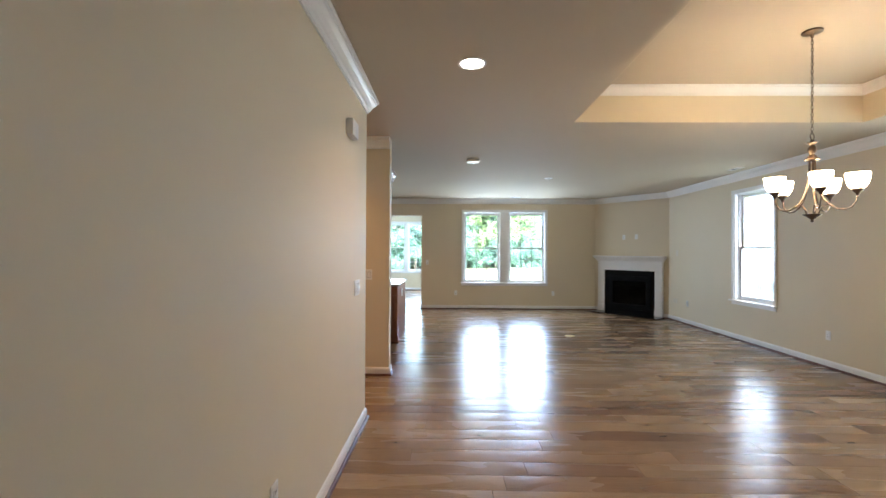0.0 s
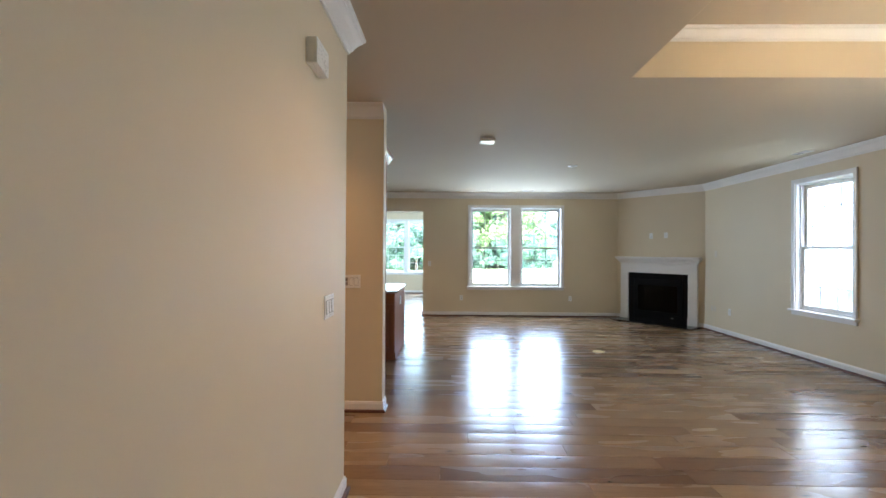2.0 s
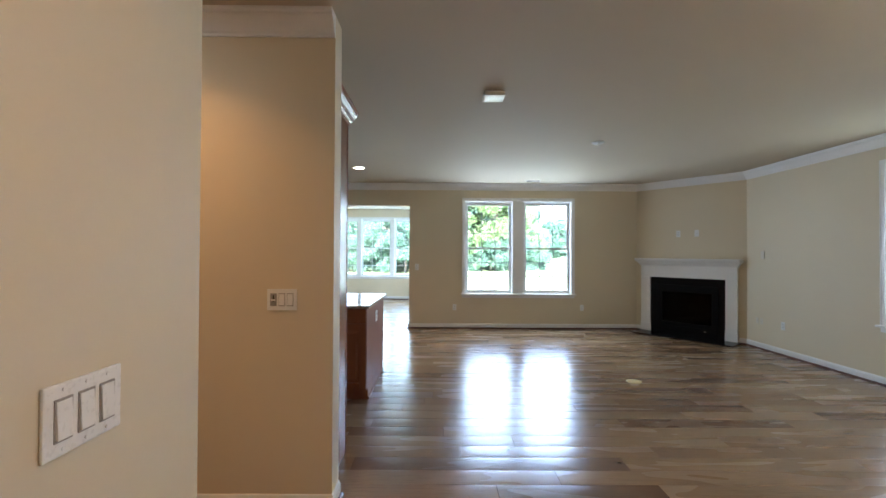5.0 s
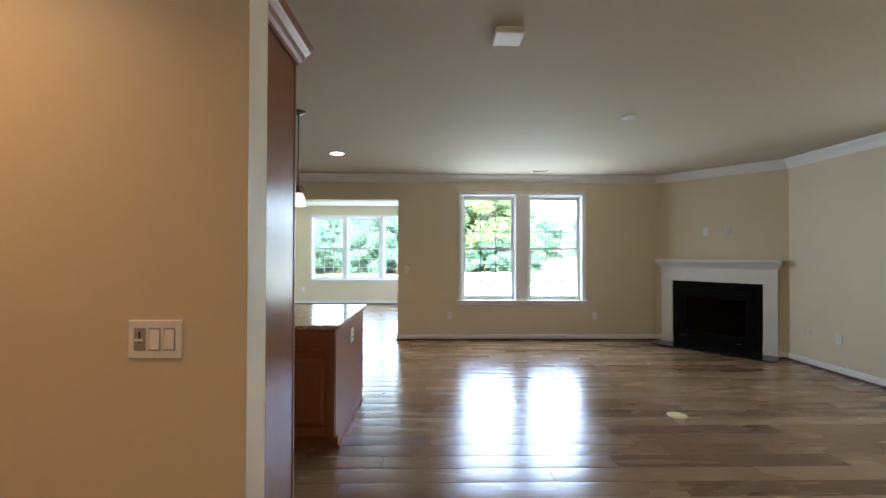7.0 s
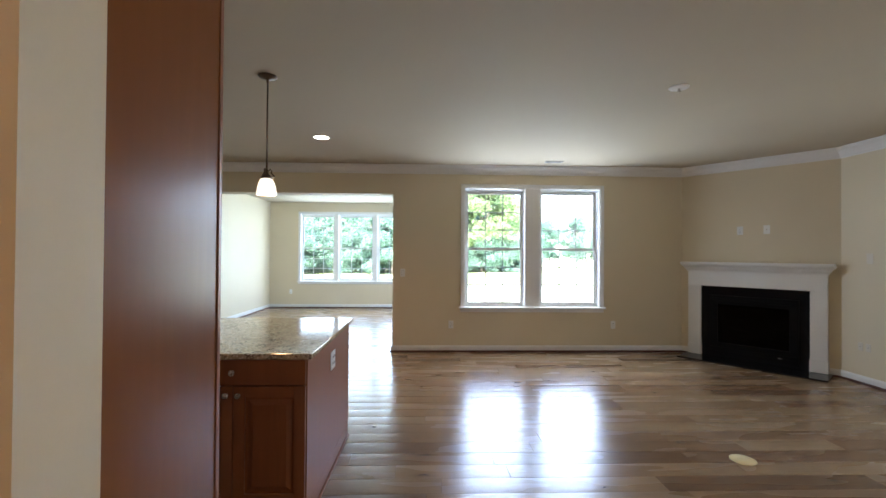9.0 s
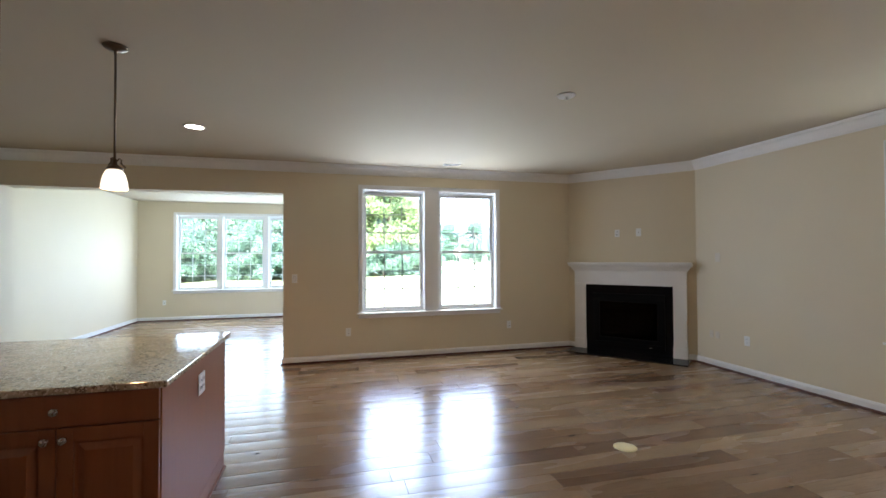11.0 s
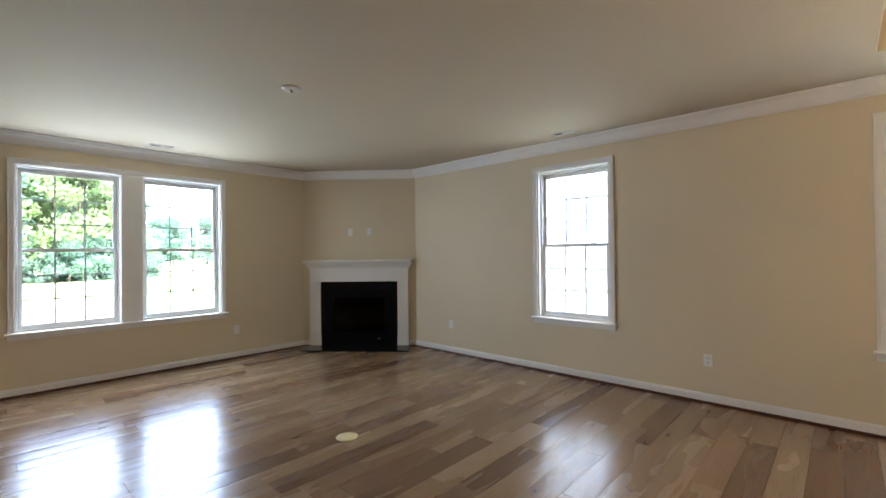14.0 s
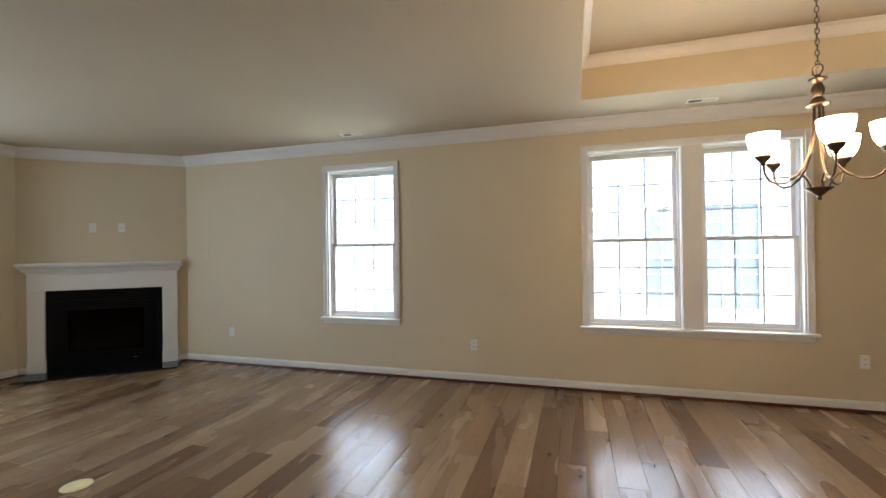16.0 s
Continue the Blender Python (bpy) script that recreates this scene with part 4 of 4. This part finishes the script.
for i in range(17):
    spots.append((-46 + i * 3.1 + rng.uniform(-1, 1), 50 + rng.uniform(-4, 5) + max(0, i - 9) * 1.5, rng.choice((0, 0, 2, 2, 1)), rng.uniform(0.85, 1.25)))
spots += [(4.6, 44, 2, 0.34), (6.2, 45, 2, 0.40), (7.6, 44.5, 0, 0.28), (9.2, 46, 2, 0.33)]
spots += [(5.5, 47.0, 1, 0.95), (2.5, 50, 0, 1.15), (9.0, 55, 2, 0.9)]
for i in range(18):
    spots.append((12 + i * 4.2 + rng.uniform(-2, 2), 120 + rng.uniform(-8, 8), rng.choice((0, 2)), rng.uniform(0.75, 1.0)))
for i in range(10):
    spots.append((-60 + i * 5.5 + rng.uniform(-1, 1), 62 + rng.uniform(-3, 3), rng.choice((0, 2, 0)), rng.uniform(1.1, 1.4)))
for i in range(26):
    spots.append((-42 + i * 1.75 + rng.uniform(-0.6, 0.6), 43 + rng.uniform(-2, 2), rng.choice((0, 2, 2)), rng.uniform(0.35, 0.6)))
for k, (x, y, kind, s) in enumerate(spots):
    t = copy_thing(kinds[kind], pose(x, y, GZ, 0, 0, rng.uniform(0, 360)))
    t.scale = (s, s, s)
for t in kinds:
    for o in (*t.children_recursive, t):
        bpy.data.objects.remove(o)

# the neighbour's house
NX = 9.2
house = thing("neighbour_house", pose(NX, 0, GZ), "pale-sided house next door with grey-green windows", "house")
part("wall", box(0.02, 9.0, -6, 17, 0, 6.2), SIDING_SHADED, house)
bm = bmesh.new()
for i in range(33):
    z = 0.3 + i * 0.18
    a = [bm.verts.new(p) for p in ((0.0, -6.02, z), (0.0, 17.02, z), (0.018, 17.02, z + 0.186), (0.018, -6.02, z + 0.186), (0.0185, -6.02, z), (0.0185, 17.02, z))]
    bm.faces.new((a[0], a[3], a[2], a[1])), bm.faces.new((a[0], a[1], a[5], a[4]))
part("siding", bm, SIDING_SHADED, house)["kind"] = "stuff"
bm = bmesh.new()
p = [bm.verts.new(c) for c in ((-0.5, -6.5, 6.1), (-0.5, 17.5, 6.1), (4.5, 17.5, 9.2), (4.5, -6.5, 9.2), (9.5, -6.5, 6.1), (9.5, 17.5, 6.1))]
for f in ((0, 3, 2, 1), (3, 4, 5, 2), (0, 4, 3), (1, 2, 5), (0, 1, 5, 4)):
    bm.faces.new([p[i] for i in f])
part("roof", bm, ROOFING, house)
for y0, y1, z0, z1 in ((1.25, 2.10, 0.85, 2.75), (2.25, 3.10, 0.85, 2.75), (10.2, 11.4, 0.85, 2.75), (12.3, 13.1, 0.85, 2.75), (1.4, 3.0, 3.8, 5.2), (10.2, 11.4, 3.8, 5.2)):
    bm = panel_wall("y", y0 - 0.1, y1 + 0.1, -0.06, -0.001, z0 - 0.1, z1 + 0.1, [(y0, y1, z0, z1)])
    w = part("window", bm, SIDING_SHADED, house, "white window frame")
    part("pane", box(-0.022, -0.002, y0, y1, z0, z1), TEAL, w, "dark blue-green glass")
    part("rail", box(-0.05, -0.023, y0, y1, (z0 + z1) / 2 - 0.03, (z0 + z1) / 2 + 0.03), SIDING_SHADED, w)
    for k in (1, 2):
        yy = y0 + (y1 - y0) * k / 3
        part("muntin", box(-0.034, -0.0235, yy - 0.010, yy + 0.010, z0, z1), SIDING_SHADED, w)
    for k in (1, 2, 4, 5):
        zz = z0 + (z1 - z0) * k / 6
        part("muntin", box(-0.0395, -0.0345, y0, y1, zz - 0.008, zz + 0.008), SIDING_SHADED, w)

# ---- floor and its boards, last ----
bm = box(XW - 0.12, XE, YS, YW - 0.12, -0.2, -0.02)
box(-3.62, XE, YW - 0.12, COLY, -0.2, -0.02, 0, bm)
box(KX, XE, COLY, YN + 0.25, -0.2, -0.02, 0, bm)
box(MX, SX1, YN + 0.25, YN2, -0.2, -0.02, 0, bm)
floor = structure("floor", bm, SHOE, "satin hand-scraped hickory boards in mixed browns", "floor")
PW = 0.178


def board(length, width):
    """One board, its middle at the origin, crowned across its width, with eased edges and ends."""
    h, e = width / 2 - 0.0012, length / 2 - 0.0014
    across = [(u * h, -0.0012 * abs(u) ** 3) for u in (-1, -0.86, -0.66, -0.4, 0, 0.4, 0.66, 0.86, 1)]
    n = len(across)
    v = [(x, y, z) for x in (-e, e) for y, z in across]
    f = [(j, j + n, j + n + 1, j + 1) for j in range(n - 1)]
    for side in (-1, 1):          # lips along the sides
        k, z = len(v), across[0][1]
        v += [(-e, side * h, z), (e, side * h, z), (e, side * (width / 2 - 0.0002), -0.004), (-e, side * (width / 2 - 0.0002), -0.004)]
        f.append((k, k + 1, k + 2, k + 3)[::-side])
    for end in (-1, 1):           # lips at the ends
        k = len(v)
        v += [(end * e, y, z) for y, z in across] + [(end * (length / 2 - 0.0002), y, z - 0.0022) for y, z in across]
        f += [(k + j, k + j + 1, k + j + n + 1, k + j + n)[::-end] for j in range(n - 1)]
    return v, f


rng = random.Random(11)
shared = {}
far_v, far_f = [], []
row = 0
y = YS
while y < YN2:
    if y < YW - PW:
        x0, x1 = XW - 0.05, XE
    elif y < COLY - PW:
        x0, x1 = -3.5, XE
    elif y < YN:
        x0, x1 = KX, XE
    else:
        x0, x1 = MX, SX1
    x = x0
    length = rng.uniform(0.3, 1.6)
    while x < x1 - 0.02:
        length = min(length, x1 - x)
        xe = x + length
        cx, cy = x + length / 2, y + PW / 2
        tilt = rng.uniform(-0.006, 0.006)
        if 3.4 < y < YN - 0.1 and cx > -0.9:
            if length not in shared:
                v, f = board(length, PW)
                me = bpy.data.meshes.new("plank")
                me.from_pydata(v, [], f)
                me.materials.append(PLANKS)
                me.polygons.foreach_set("use_smooth", [True] * len(f))
                shared[length] = me
            ob = new("plank", shared[length])
            ob.parent = floor
            ob.matrix_basis = pose(cx, cy, 0, math.degrees(tilt))
        else:
            v, f = board(length, PW)
            k = len(far_v)
            far_v += [(a + cx, b + cy, c + b * tilt) for a, b, c in v]
            far_f += [tuple(i + k for i in q) for q in f]
        x = xe
        length = rng.choice((0.75, 1.0, 1.2, 1.4, 1.6, 1.85, 2.1))
    y += PW
far = mesh_part("planks", far_v, far_f, PLANKS_FAR, floor)
far["kind"] = "stuff"
far.data.polygons.foreach_set("use_smooth", [True] * len(far_f))
